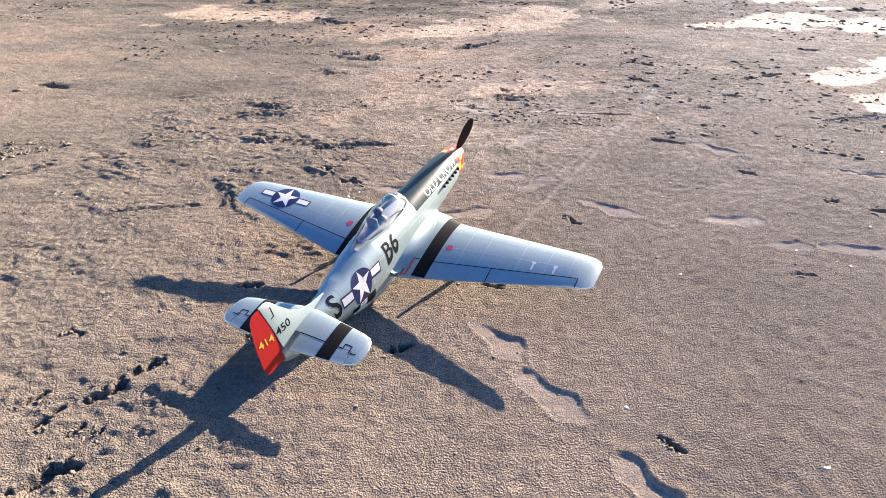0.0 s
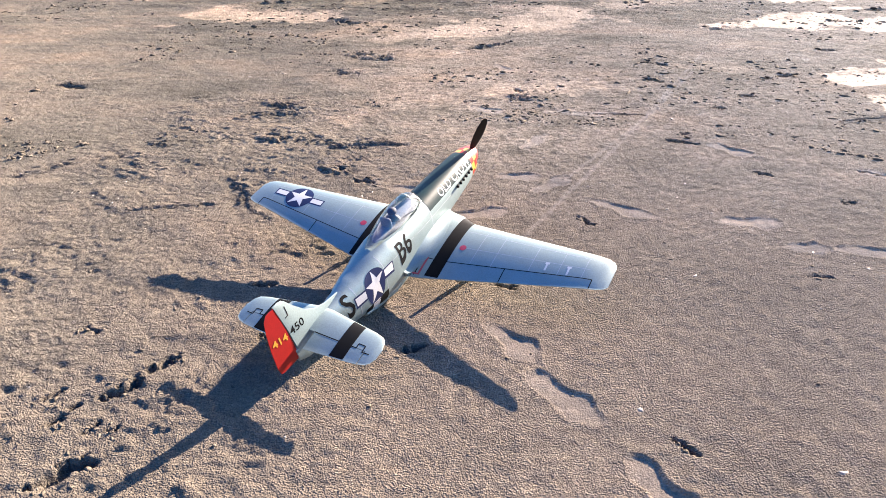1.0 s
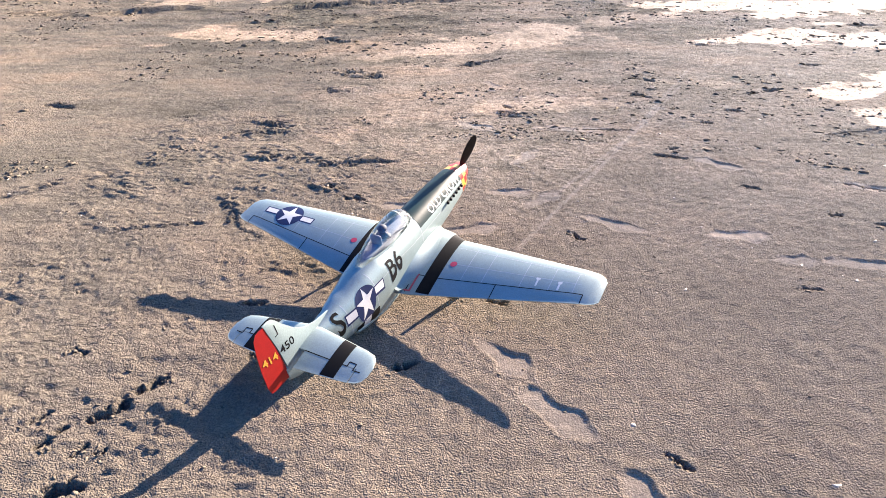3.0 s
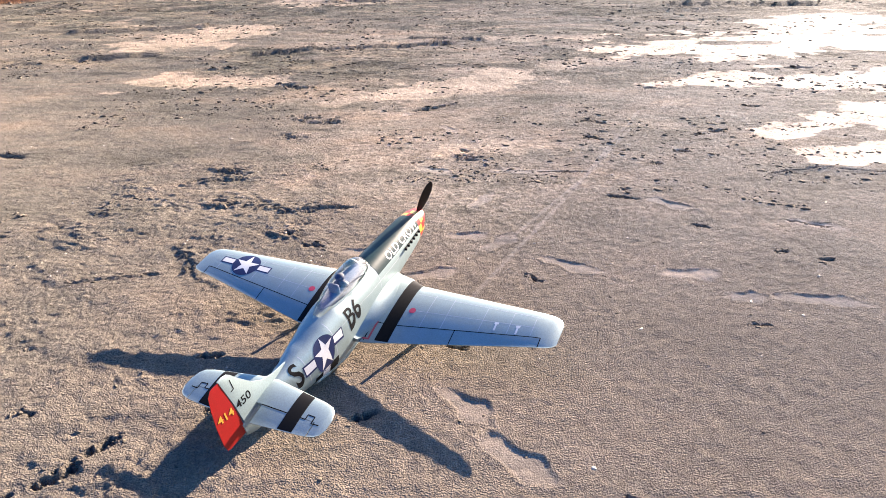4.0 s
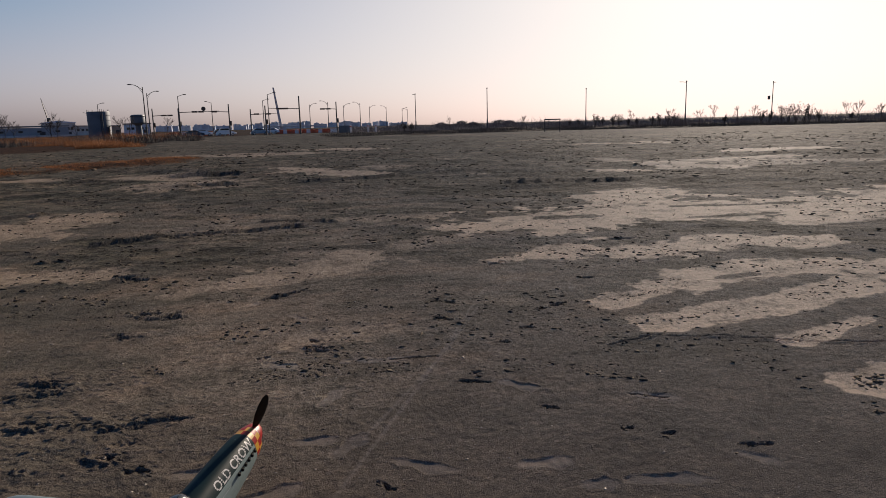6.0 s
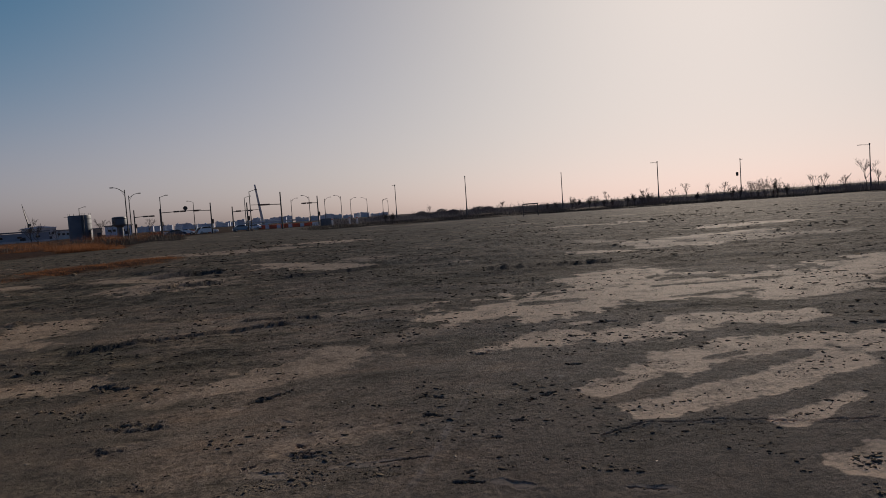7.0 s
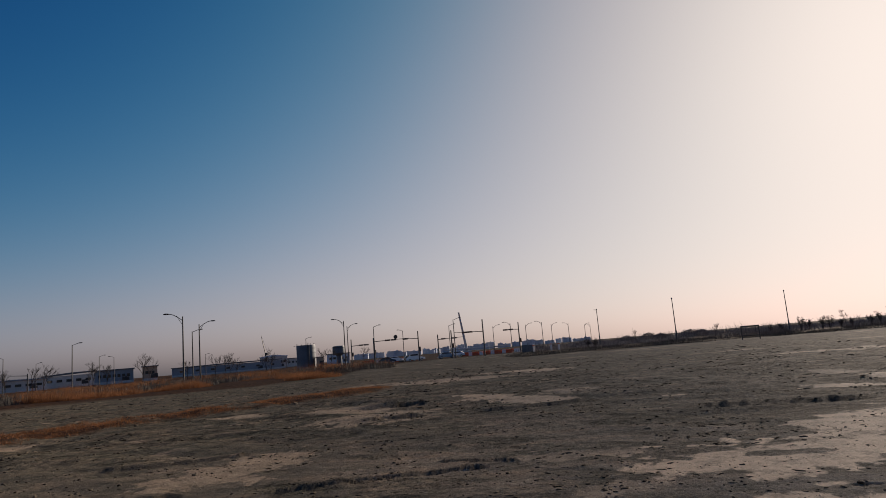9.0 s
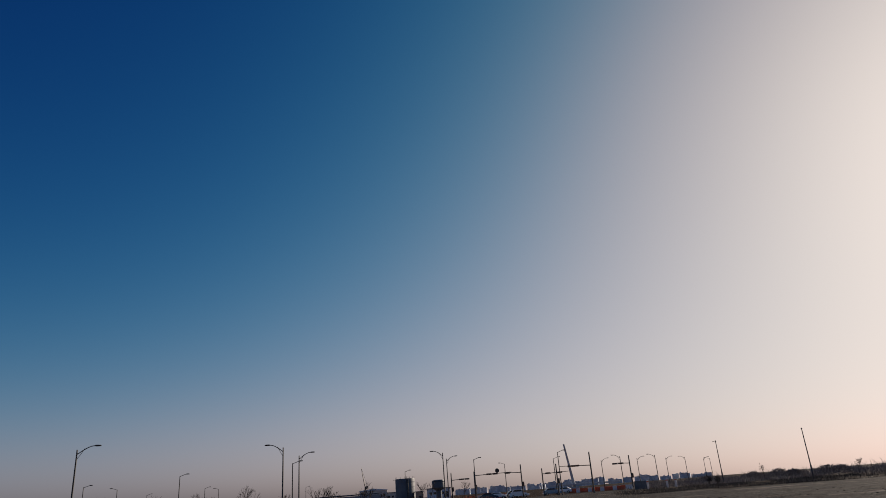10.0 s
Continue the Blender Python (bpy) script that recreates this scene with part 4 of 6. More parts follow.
def build_airplane():
    ob = thing("model_airplane", PLANE_AT, "silver propeller model airplane with red rudder standing on sandy ground", "model airplane")

    # fuselage
    bm = bmesh.new()
    sts = sorted(set([r[0] for r in BODY] + list(np.arange(0.6, 9.1, 0.2))))
    loft(bm, [[body_point(s, a) for a in range(0, 360, 10)] for s in sts])
    body = part("fuselage", bm, SILVER, ob)

    # olive panel on the nose, and the checkered band behind the spinner
    def shell(s0, s1, a0, a1, lift, n=14, m=18):
        b = bmesh.new()
        out = [[body_point(s, a, lift) for a in np.linspace(a0, a1, m)] for s in np.linspace(s0, s1, n)]
        inn = [[body_point(s, a, -0.001) for a in np.linspace(a0, a1, m)][::-1] for s in np.linspace(s0, s1, n)]
        loft(b, [o + i for o, i in zip(out, inn)])
        return b
    part("cowl_panel", shell(0.92, 3.60, -62, 62, 0.0005), OLIVE, body, "dark olive green anti-glare panel")
    for row in range(2):
        for k in range(16):
            a = k * 22.5
            part("checker", shell(0.52 + 0.20 * row, 0.72 + 0.20 * row, a, a + 22.5, 0.0004, 3, 4), RED if (k + row) % 2 else YELLOW, body)
    # spinner and propeller
    bm = bmesh.new()
    loft(bm, [[P(r * math.cos(a), s, r * math.sin(a)) for a in (2 * math.pi * k / 24 for k in range(24))]
              for s, r in ((0.51, 0.33), (0.40, 0.31), (0.25, 0.25), (0.12, 0.17), (0.04, 0.09), (0.0, 0.01))])
    spinner = part("spinner", bm, RED, ob, "red spinner")
    for turn in (0, 180):
        bm = bmesh.new()
        rings = []
        for r, chord, twist in ((0.20, 0.10, 66), (0.45, 0.140, 58), (0.8, 0.155, 48), (1.15, 0.135, 40), (1.42, 0.085, 34), (1.52, 0.03, 32)):
            t = radians(twist)
            ring = []
            for k in range(10):
                a = 2 * math.pi * k / 10
                u, v = chord * math.cos(a), chord * 0.13 * math.sin(a)
                q = Vector((u * math.cos(t) - v * math.sin(t), u * math.sin(t) + v * math.cos(t), r))
                ring.append(q)
            rings.append(ring)
        spin = Matrix.Rotation(radians(27 + turn), 4, "Y")
        loft(bm, [[P(*(lambda w: (w.x, 0.33 - w.y, w.z))(spin @ q)) for q in ring] for ring in rings])
        part("propeller_blade", bm, PLASTIC, spinner, "black plastic propeller blade")

    # exhaust stubs
    for side in (1, -1):
        for k in range(6):
            s = 0.98 + 0.195 * k
            p = body_point(s, side * 76, 0)
            q = body_point(s + 0.13, side * 75, 0.0085)
            part("exhaust_stub", tube(bmesh.new(), [p, p.lerp(q, 0.6), q], [0.0045, 0.0052, 0.0052], 8), BLACK, body)

    # wings with flaps and ailerons
    CHORD = 2.60 + 2.56 * np.linspace(0, 1, 26) ** 1.7
    for side in (1, -1):
        wing = part("wing", panel(WING, side, 0.30, 5.65, 0.0, 0.745, 26), SILVER, ob)
        part("wing_root_edge", panel(WING, side, 0.30, 0.62, 0.745, 1.0, 4), SILVER, wing)
        part("flap", panel(WING, side, 0.62, 3.02, 0.752, 1.0, 10, 6, 0.012), SILVER, wing)
        part("aileron", panel(WING, side, 3.02, 5.22, 0.752, 1.0, 10, 6, 0.012), SILVER, wing)
        part("wing_tip_edge", panel(WING, side, 5.22, 5.65, 0.745, 1.0, 5), SILVER, wing)
        top = wing_top()
        stripe = [[(side * (1.02 + d0), s0), (side * (1.42 + d0), s0), (side * (1.42 + d1), s1), (side * (1.02 + d1), s1)]
                  for s0, s1, d0, d1 in ((a, b, 0, 0) for a, b in zip(CHORD[:-1], CHORD[1:]))]
        stripe = [[(x, min(s, foil(WING, x)[1] - 0.02)) for x, s in q] for q in stripe]
        stripe = [[(x, max(s, foil(WING, x)[0] + 0.02)) for x, s in q] for q in stripe]
        part("black_stripe", drape(stripe, wing_top(0.0005), 1), BLACK, wing, "black identification stripe")
        part("red_dot", drape(disc(0.095, side * 1.62, 4.02), top, 1), PINK, wing, "red filler cap dot")
        # recessed hinge and panel joints show as fine dark lines
        lines = []
        for x0, c0, x1, c1 in ((0.62, 0.748, 3.02, 0.748), (3.02, 0.748, 5.22, 0.748), (3.02, 0.75, 3.02, 0.99), (5.22, 0.75, 5.22, 0.99), (0.62, 0.75, 0.62, 0.99)):
            n = 10
            for k in range(n):
                xa, xb = x0 + (x1 - x0) * k / n, x0 + (x1 - x0) * (k + 1) / n
                ca, cb = c0 + (c1 - c0) * k / n, c0 + (c1 - c0) * (k + 1) / n
                ea, eb = foil(WING, xa), foil(WING, xb)
                sa, sb = ea[0] + (ea[1] - ea[0]) * ca, eb[0] + (eb[1] - eb[0]) * cb
                if x0 == x1:
                    lines.append([(side * (xa - 0.012), sa), (side * (xa + 0.012), sa), (side * (xb + 0.012), sb), (side * (xb - 0.012), sb)])
                else:
                    lines.append([(side * xa, sa - 0.012), (side * xb, sb - 0.012), (side * xb, sb + 0.012), (side * xa, sa + 0.012)])
        part("hinge_line", drape(lines, wing_top(0.0003)), BLACK, wing, "dark hinge line")
        ribs = []
        for x, ca, cb in ((2.05, 0.18, 0.74), (2.62, 0.18, 0.74), (3.62, 0.2, 0.74), (4.35, 0.2, 0.74), (4.95, 0.25, 0.74)):
            e = foil(WING, x)
            ss = np.linspace(e[0] + (e[1] - e[0]) * ca, e[0] + (e[1] - e[0]) * cb, 9)
            ribs += [[[(side * (x - 0.007), a), (side * (x + 0.007), a), (side * (x + 0.007), b), (side * (x - 0.007), b)] for a, b in zip(ss, ss[1:])]]
        for ca in (0.22, 0.5):
            xs = np.linspace(1.5, 5.1, 14)
            ss = [foil(WING, x)[0] + (foil(WING, x)[1] - foil(WING, x)[0]) * ca for x in xs]
            ribs += [[[(side * a, p - 0.006), (side * b, q - 0.006), (side * b, q + 0.006), (side * a, p + 0.006)] for a, b, p, q in zip(xs, xs[1:], ss, ss[1:])]]
        for line in ribs:
            part("panel_line", drape(line, wing_top(0.0002)), SEAM, wing)
        if side > 0:
            part("root_joint", drape(rect(0.70, 4.42, 0.73, 5.20, 6), top, 1), BLACK, wing, "dark wing root joint")
            part("walkway_mark", drape([[(x, s) for x, s in q] for q in rect(0.80, 4.56, 0.86, 5.16, 6) + rect(0.62, 5.12, 0.86, 5.17, 4)], top, 1), PINK, wing, "red step marking")
            for x in (3.98, 4.55):
                part("white_mark", drape(rect(x, 3.98, x + 0.05, 4.20, 4) + rect(x - 0.03, 3.92, x + 0.08, 3.99, 3), top), WHITE, wing, "small white mark")
        else:
            insignia("wing_insignia", lambda u, v, e: wing_top(e)(-4.12 + u, 3.78 - v), 0.44, 0.88, 0, wing)

    # cockpit and canopy
    bm = bmesh.new()
    loft(bm, [[P(w * math.sin(a), s, z + 0.05 * math.cos(a)) for a in np.linspace(0, 2 * math.pi, 20, endpoint=False)]
              for s, w, z in ((3.72, 0.22, 0.62), (3.95, 0.30, 0.635), (4.8, 0.31, 0.655), (5.4, 0.20, 0.66), (5.6, 0.05, 0.66))])
    part("cockpit_floor", bm, COCKPIT, body, "dark blue-grey cockpit floor")
    part("seat_back", box(bmesh.new(), *P(0, 4.95, 0.80), K * 0.34, K * 0.08, K * 0.36, 0.006), COCKPIT, body)
    bm = bmesh.new()
    loft(bm, [[P(w * math.cos(a), 4.62 + d * math.sin(a), z) for a in np.linspace(0, 2 * math.pi, 14, endpoint=False)]
              for z, w, d in ((0.62, 0.20, 0.13), (0.74, 0.22, 0.14), (0.82, 0.12, 0.10), (0.86, 0.08, 0.08), (0.90, 0.12, 0.12), (0.97, 0.125, 0.13), (1.03, 0.07, 0.08), (1.045, 0.01, 0.01))])
    part("cockpit_figure", bm, FIGURE, body, "plain dark seat figure under the canopy")

    def bubble(s):
        t = (s - 3.50) / (5.95 - 3.50)
        rise = math.sin(math.pi * min(1, t) ** 0.62) ** 0.72 if 0 < t < 1 else 0.0
        zt = body_at(s)[1]
        return 0.05 + 0.30 * rise ** 0.8, zt - 0.05, zt - 0.03 + 0.46 * rise
    bm = bmesh.new()
    rings = []
    for s in np.linspace(3.52, 5.93, 26):
        w, z0, z1 = bubble(s)
        rings.append([P(w * math.sin(a), s, z0 + (z1 - z0) * math.cos(a)) for a in np.linspace(-math.pi / 2, math.pi / 2, 19)])
    loft(bm, rings, closed=False)
    can = part("canopy", bm, CANOPY, ob, "clear bubble canopy")
    can.visible_shadow = False
    for s0, s1 in ((3.94, 3.985), (5.88, 5.92)):
        bm = bmesh.new()
        rr = []
        for s in (s0, s1):
            w, z0, z1 = bubble(s)
            o = [P((w + 0.006) * math.sin(a), s, z0 + (z1 - z0 + 0.006) * math.cos(a)) for a in np.linspace(-math.pi / 2, math.pi / 2, 19)]
            i = [P((w - 0.006) * math.sin(a), s, z0 + (z1 - z0 - 0.006) * math.cos(a)) for a in np.linspace(math.pi / 2, -math.pi / 2, 19)]
            rr.append(o + i)
        loft(bm, rr)
        part("canopy_frame", bm, SILVER, can, "silver canopy frame")
    for side in (1, -1):
        path = []
        for s in np.linspace(3.52, 5.93, 22):
            w, z0, z1 = bubble(s)
            path.append(P(side * (w + 0.006), s, z0 + 0.012))
        part("canopy_rail", tube(bmesh.new(), path, 0.0026, 6), SILVER, can)

    # tailplane
    for side in (1, -1):
        stab = part("tailplane", panel(TAIL, side, 0.05, 1.96, 0.0, 0.60, 14), SILVER, ob)
        part("elevator", panel(TAIL, side, 0.24, 1.62, 0.612, 1.0, 9, 6), SILVER, stab)
        part("tailplane_tip", panel(TAIL, side, 1.64, 1.96, 0.60, 1.0, 6), SILVER, stab)
        ss = []
        for c0, c1 in zip(np.linspace(0.02, 0.98, 12)[:-1], np.linspace(0.02, 0.98, 12)[1:]):
            q = []
            for x, c in ((0.92, c0), (1.28, c0), (1.28, c1), (0.92, c1)):
                e = foil(TAIL, x)
                q.append((side * x, e[0] + (e[1] - e[0]) * c))
            ss.append(q)
        part("black_stripe", drape(ss, tail_top(0.0005), 1), BLACK, stab, "black identification stripe")
        ln = []
        for x0, c0, x1, c1 in ((0.24, 0.606, 1.40, 0.606), (1.40, 0.606, 1.40, 0.48), (1.40, 0.48, 1.58, 0.48), (1.58, 0.48, 1.58, 0.66), (1.58, 0.66, 1.76, 0.66)):
            n = 6
            for k in range(n):
                xa, xb = x0 + (x1 - x0) * k / n, x0 + (x1 - x0) * (k + 1) / n
                ca, cb = c0 + (c1 - c0) * k / n, c0 + (c1 - c0) * (k + 1) / n
                ea, eb = foil(TAIL, xa), foil(TAIL, xb)
                sa, sb = ea[0] + (ea[1] - ea[0]) * ca, eb[0] + (eb[1] - eb[0]) * cb
                if x0 == x1:
                    ln.append([(side * (xa - 0.013), sa), (side * (xa + 0.013), sa), (side * (xb + 0.013), sb), (side * (xb - 0.013), sb)])
                else:
                    ln.append([(side * xa, sa - 0.013), (side * xb, sb - 0.013), (side * xb, sb + 0.013), (side * xa, sa + 0.013)])
        part("hinge_line", drape(ln, tail_top(0.0003)), BLACK, stab, "dark hinge line")

    # fin with its fillet, and the rudder: height, front, back, thickness
    FIN = [(0.30, 6.85, 8.98, 0.16), (0.46, 7.15, 8.99, 0.14), (0.58, 7.75, 9.00, 0.125), (0.72, 8.10, 9.01, 0.12), (0.95, 8.36, 9.03, 0.11), (1.35, 8.64, 9.09, 0.095), (1.60, 8.79, 9.13, 0.08), (1.71, 8.88, 9.14, 0.06), (1.76, 9.00, 9.15, 0.02)]
    bm = bmesh.new()
    rings = []
    for z, a, b, th in FIN:
        cs = np.linspace(0, 1, 9)
        right = [P(0.5 * th * math.sin(math.pi * min(1, 0.08 + c * 0.55)), a + (b - a) * c, z) for c in cs]
        left = [P(-0.5 * th * math.sin(math.pi * min(1, 0.08 + c * 0.55)), a + (b - a) * c, z) for c in cs]
        rings.append(right + left[::-1])
    loft(bm, rings)
    fin = part("fin", bm, SILVER, ob)

    def fin_at(s, z, side, lift=0.0004):
        zs = [r[0] for r in FIN]
        a, b, th = (float(np.interp(z, zs, [r[k] for r in FIN])) for k in (1, 2, 3))
        c = min(max((s - a) / (b - a), 0), 1)
        q = P(0.5 * th * math.sin(math.pi * min(1, 0.08 + c * 0.55)), s, z)
        return Vector((side * (q.x + lift), q.y, q.z))
    RUD = [(0.04, 9.04, 9.50, 0.08), (0.08, 9.03, 9.59, 0.10), (0.28, 9.02, 9.63, 0.10), (0.8, 9.04, 9.61, 0.09), (1.3, 9.10, 9.55, 0.08), (1.62, 9.14, 9.48, 0.06), (1.73, 9.15, 9.38, 0.04)]

    def rud_at(s, z, lift):
        zs = [r[0] for r in RUD]
        a, b, th = (float(np.interp(z, zs, [r[k] for r in RUD])) for k in (1, 2, 3))
        c = (s - a) / (b - a)
        return P(0.5 * th * (1 - 0.85 * min(max(c, 0), 1)) + lift, s, z)
    bm = bmesh.new()
    rings = []
    for z, a, b, th in RUD:
        ring = [rud_at(a + (b - a) * c, z, 0) for c in np.linspace(0, 1, 6)]
        rings.append(ring + [Vector((-p.x, p.y, p.z)) for p in ring[::-1]])
    loft(bm, rings)
    rudder = part("rudder", bm, RED, ob, "bright red rudder")
    for side in (1, -1):
        part("serial_digits", lettering("450", 0.215, lambda u, v: fin_at(8.77 - side * u, 0.83 + v - u * side * 0.12, side)), BLACK, fin, "black serial digits")
        part("serial_digits", lettering("414", 0.205, lambda u, v: rud_at(9.31 - side * u, 0.88 + v - u * side * 0.2, 0.005) if side > 0 else
                                        Vector((-1, 1, 1)) * rud_at(9.31 - side * u, 0.88 + v - u * side * 0.2, 0.005)), YELLOW, rudder, "yellow serial digits")
        part("hinge_mark", drape(rect(-0.12, -0.14, -0.09, 0.14, 4) + rect(-0.09, -0.14, -0.01, -0.11, 3), lambda u, v: fin_at(8.99 + u, 1.42 + v, side)), BLACK, fin)

    # letters and insignia on the fuselage's sides
    for side in (1, -1):
        def skin(s0, a0):
            return lambda u, v, e=0.0005: side_skin(s0, a0, side, e)(u, v)
        part("code_letters", lettering("B6", 0.50, skin(5.08, 77), 6, 0.86), BLACK, body, "black code letters")
        part("code_letter", lettering("S", 0.46, skin(7.36, 60), 4), BLACK, body, "black code letter")
        insignia("side_insignia", skin(6.42, 80), 0.37, 0.76, -5, body)
        part("nose_lettering", lettering("OLD CROW", 0.25, skin(1.97, 47), 0, 1.0), WHITE, body, "white nose lettering")
        for s0, s1, paint, words in ((5.98, 6.34, BLACK, "black identification stripe"), (6.34, 6.62, WHITE, "white identification stripe"), (6.62, 6.90, BLACK, "black identification stripe")):
            part("belly_stripe", shell(s0, s1, side * 117, side * 180, 0.0004, 4, 10), paint, body, words)
        for s in (3.62, 6.0, 7.05, 7.92):
            joint = [[(s, a), (s, b), (s + 0.02, b), (s + 0.02, a)] for a, b in zip(range(20, 120, 10), range(30, 130, 10))]
            part("panel_line", drape(joint, lambda s, a: body_point(s, side * a, 0.0003)), SEAM, body)
        seam = [[(a, 78), (b, 78), (b, 79.3), (a, 79.3)] for a, b in zip(np.linspace(2.2, 7.9, 30)[:-1], np.linspace(2.2, 7.9, 30)[1:])]
        part("panel_line", drape(seam, lambda s, a: body_point(s, side * a, 0.0003)), SEAM, body)

    # fillet between wing and fuselage
    for side in (1, -1):
        bm = bmesh.new()
        rings = []
        for s in np.linspace(2.60, 5.28, 18):
            w = body_at(s)[0]
            out = 0.04 + 0.34 * max(0.0, math.sin(math.pi * (s - 2.55) / 2.80)) ** 0.8
            zw = foil_z(WING, w + out * 0.4, min(max(s, 2.7), 5.2)) + 0.015 if s < 5.2 else -0.50
            zu = zw + 0.10 + 0.24 * max(0.0, math.sin(math.pi * (s - 2.55) / 2.80))
            ring = [P(side * (w * 0.75 + (out + w * 0.2) * t), s, zu + (zw - zu) * (1 - (1 - t) ** 2.2)) for t in np.linspace(0, 1, 8)]
            ring += [P(side * (w * 0.75 + out + w * 0.2), s, zw - 0.06), P(side * w * 0.7, s, zw - 0.06)]
            rings.append(ring)
        loft(bm, rings)
        part("wing_fillet", bm, SILVER, body)

    # belly scoop
    bm = bmesh.new()
    loft(bm, [[P(w * math.cos(a), s, z + h * math.sin(a)) for a in np.linspace(0, 2 * math.pi, 18, endpoint=False)]
              for s, w, h, z in ((4.35, 0.27, 0.14, -1.00), (4.6, 0.30, 0.17, -1.02), (5.5, 0.30, 0.18, -1.02), (6.3, 0.24, 0.14, -0.90), (6.7, 0.2, 0.08, -0.80))])
    part("air_scoop", bm, SILVER, body)

    # landing gear
    for side in (1, -1):
        hip, foot = P(side * 1.75, 2.95, -0.62), P(side * 1.72, 2.62, -1.72)
        leg = part("gear_leg", tube(bmesh.new(), [hip, hip.lerp(foot, 0.55), foot], [0.007, 0.0062, 0.005], 10), STEEL, ob, "bare steel landing gear leg")
        bm = bmesh.new()
        box(bm, 0, 0, 0, 0.004, K * 0.36, K * 0.70, 0.0015)
        bmesh.ops.transform(bm, matrix=Matrix.Translation(hip.lerp(foot, 0.62) + Vector((side * 0.012, 0.004, 0))), verts=bm.verts)
        part("gear_door", bm, SILVER, leg)
        axle = P(side * 1.60, 2.60, -1.73)
        r = K * 0.335
        bm = bmesh.new()
        rings = []
        for d, q in ((-0.013, 0.62), (-0.015, 0.82), (-0.010, 0.97), (0, 1.0), (0.010, 0.97), (0.015, 0.82), (0.013, 0.62)):
            rings.append([axle + Vector((d, q * r * math.cos(a), q * r * math.sin(a))) for a in np.linspace(0, 2 * math.pi, 24, endpoint=False)])
        loft(bm, rings)
        wheel = part("wheel", bm, RUBBER, ob, "black rubber main wheel")
        part("hub", tube(bmesh.new(), [axle + Vector((-0.016, 0, 0)), axle + Vector((0.016, 0, 0))], r * 0.55, 16), STEEL, wheel)
    top, low = P(0, 7.35, -0.42), P(0, 7.52, -0.80)
    part("tail_leg", tube(bmesh.new(), [top, low], [0.005, 0.0035], 8), STEEL, ob)
    part("tail_wheel", tube(bmesh.new(), [low + Vector((-0.006, 0, 0)), low + Vector((-0.003, 0, 0)), low + Vector((0.003, 0, 0)), low + Vector((0.006, 0, 0))], [0.013, 0.017, 0.017, 0.013], 16), RUBBER, ob)
    return ob


airplane = build_airplane()

# ---- the edge of the field: roadside, buildings and scrub ----
def spot(az, d, turn=0.0, up=0.0):
    """A pose on the ground at a bearing clockwise from +y and a distance, facing back; turn adds to the facing."""
    x, y = 0.5 + d * math.sin(radians(az)), 0.6 + d * math.cos(radians(az))
    return pose(x, y, ground_at(x, y) + up, 0, 0, -az + turn)


STREET = "roadside lamps and poles"


def street_lamp(az, d, h, arm=1, reach=1.3, curved=True, turn=0.0, label=""):
    ob = thing("street_lamp", spot(az, d, turn), label or "tall dark galvanised street lamp on a curved arm beside the road", "street lamp", STREET)
    bm = bmesh.new()
    tube(bm, [(0, 0, -0.1), (0, 0, 0.6), (0, 0, 0.62), (0, 0, h * 0.55), (0, 0, h)], [0.17, 0.16, 0.12, 0.10, 0.075], 10)
    pole = part("pole", bm, POLE, ob)
    part("base_plate", box(bmesh.new(), 0, 0, 0.02, 0.5, 0.5, 0.05, 0.01), POLE, ob)
    if curved:
        pts = [(arm * reach * t, 0, h - 0.55 + 0.95 * math.sin(t * math.pi / 2)) for t in (0, 0.15, 0.35, 0.6, 0.8, 1.0)]
        brace = [(0, 0, h - 1.15), (arm * reach * 0.2, 0, h - 0.55), (arm * reach * 0.42, 0, h + 0.12)]
        part("brace", tube(bmesh.new(), brace, 0.03, 6), POLE, pole)
    else:
        pts = [(0, 0, h - 0.1), (arm * reach * 0.5, 0, h + 0.12), (arm * reach, 0, h + 0.32)]
    part("arm", tube(bmesh.new(), pts, 0.05, 8), POLE, pole)
    e = Vector(pts[-1])
    bm = bmesh.new()
    loft(bm, [[e + Vector((arm * u, w * math.cos(a), t * math.sin(a))) for a in np.linspace(0, 2 * math.pi, 12, endpoint=False)]
              for u, w, t in ((-0.10, 0.05, 0.05), (0.0, 0.13, 0.09), (0.28, 0.17, 0.10), (0.52, 0.12, 0.07), (0.60, 0.04, 0.03))])
    part("lamp_head", bm, DARKMETAL, ob, "dark lamp head")
    return ob


def signal_head(parent, x, z, wide=True, y=0.0):
    sx, sz = (1.25, 0.36) if wide else (0.36, 1.05)
    h = part("signal_head", box(bmesh.new(), x, y, z, sx, 0.22, sz, 0.04), DARKMETAL, parent, "dark traffic signal housing")
    for k in (-1, 0, 1):
        c = Vector((x + (k * 0.4 if wide else 0), y - 0.13, z + (0 if wide else k * 0.33)))
        part("lens", tube(bmesh.new(), [c, c + Vector((0, 0.04, 0))], 0.13, 12), LENS, h)


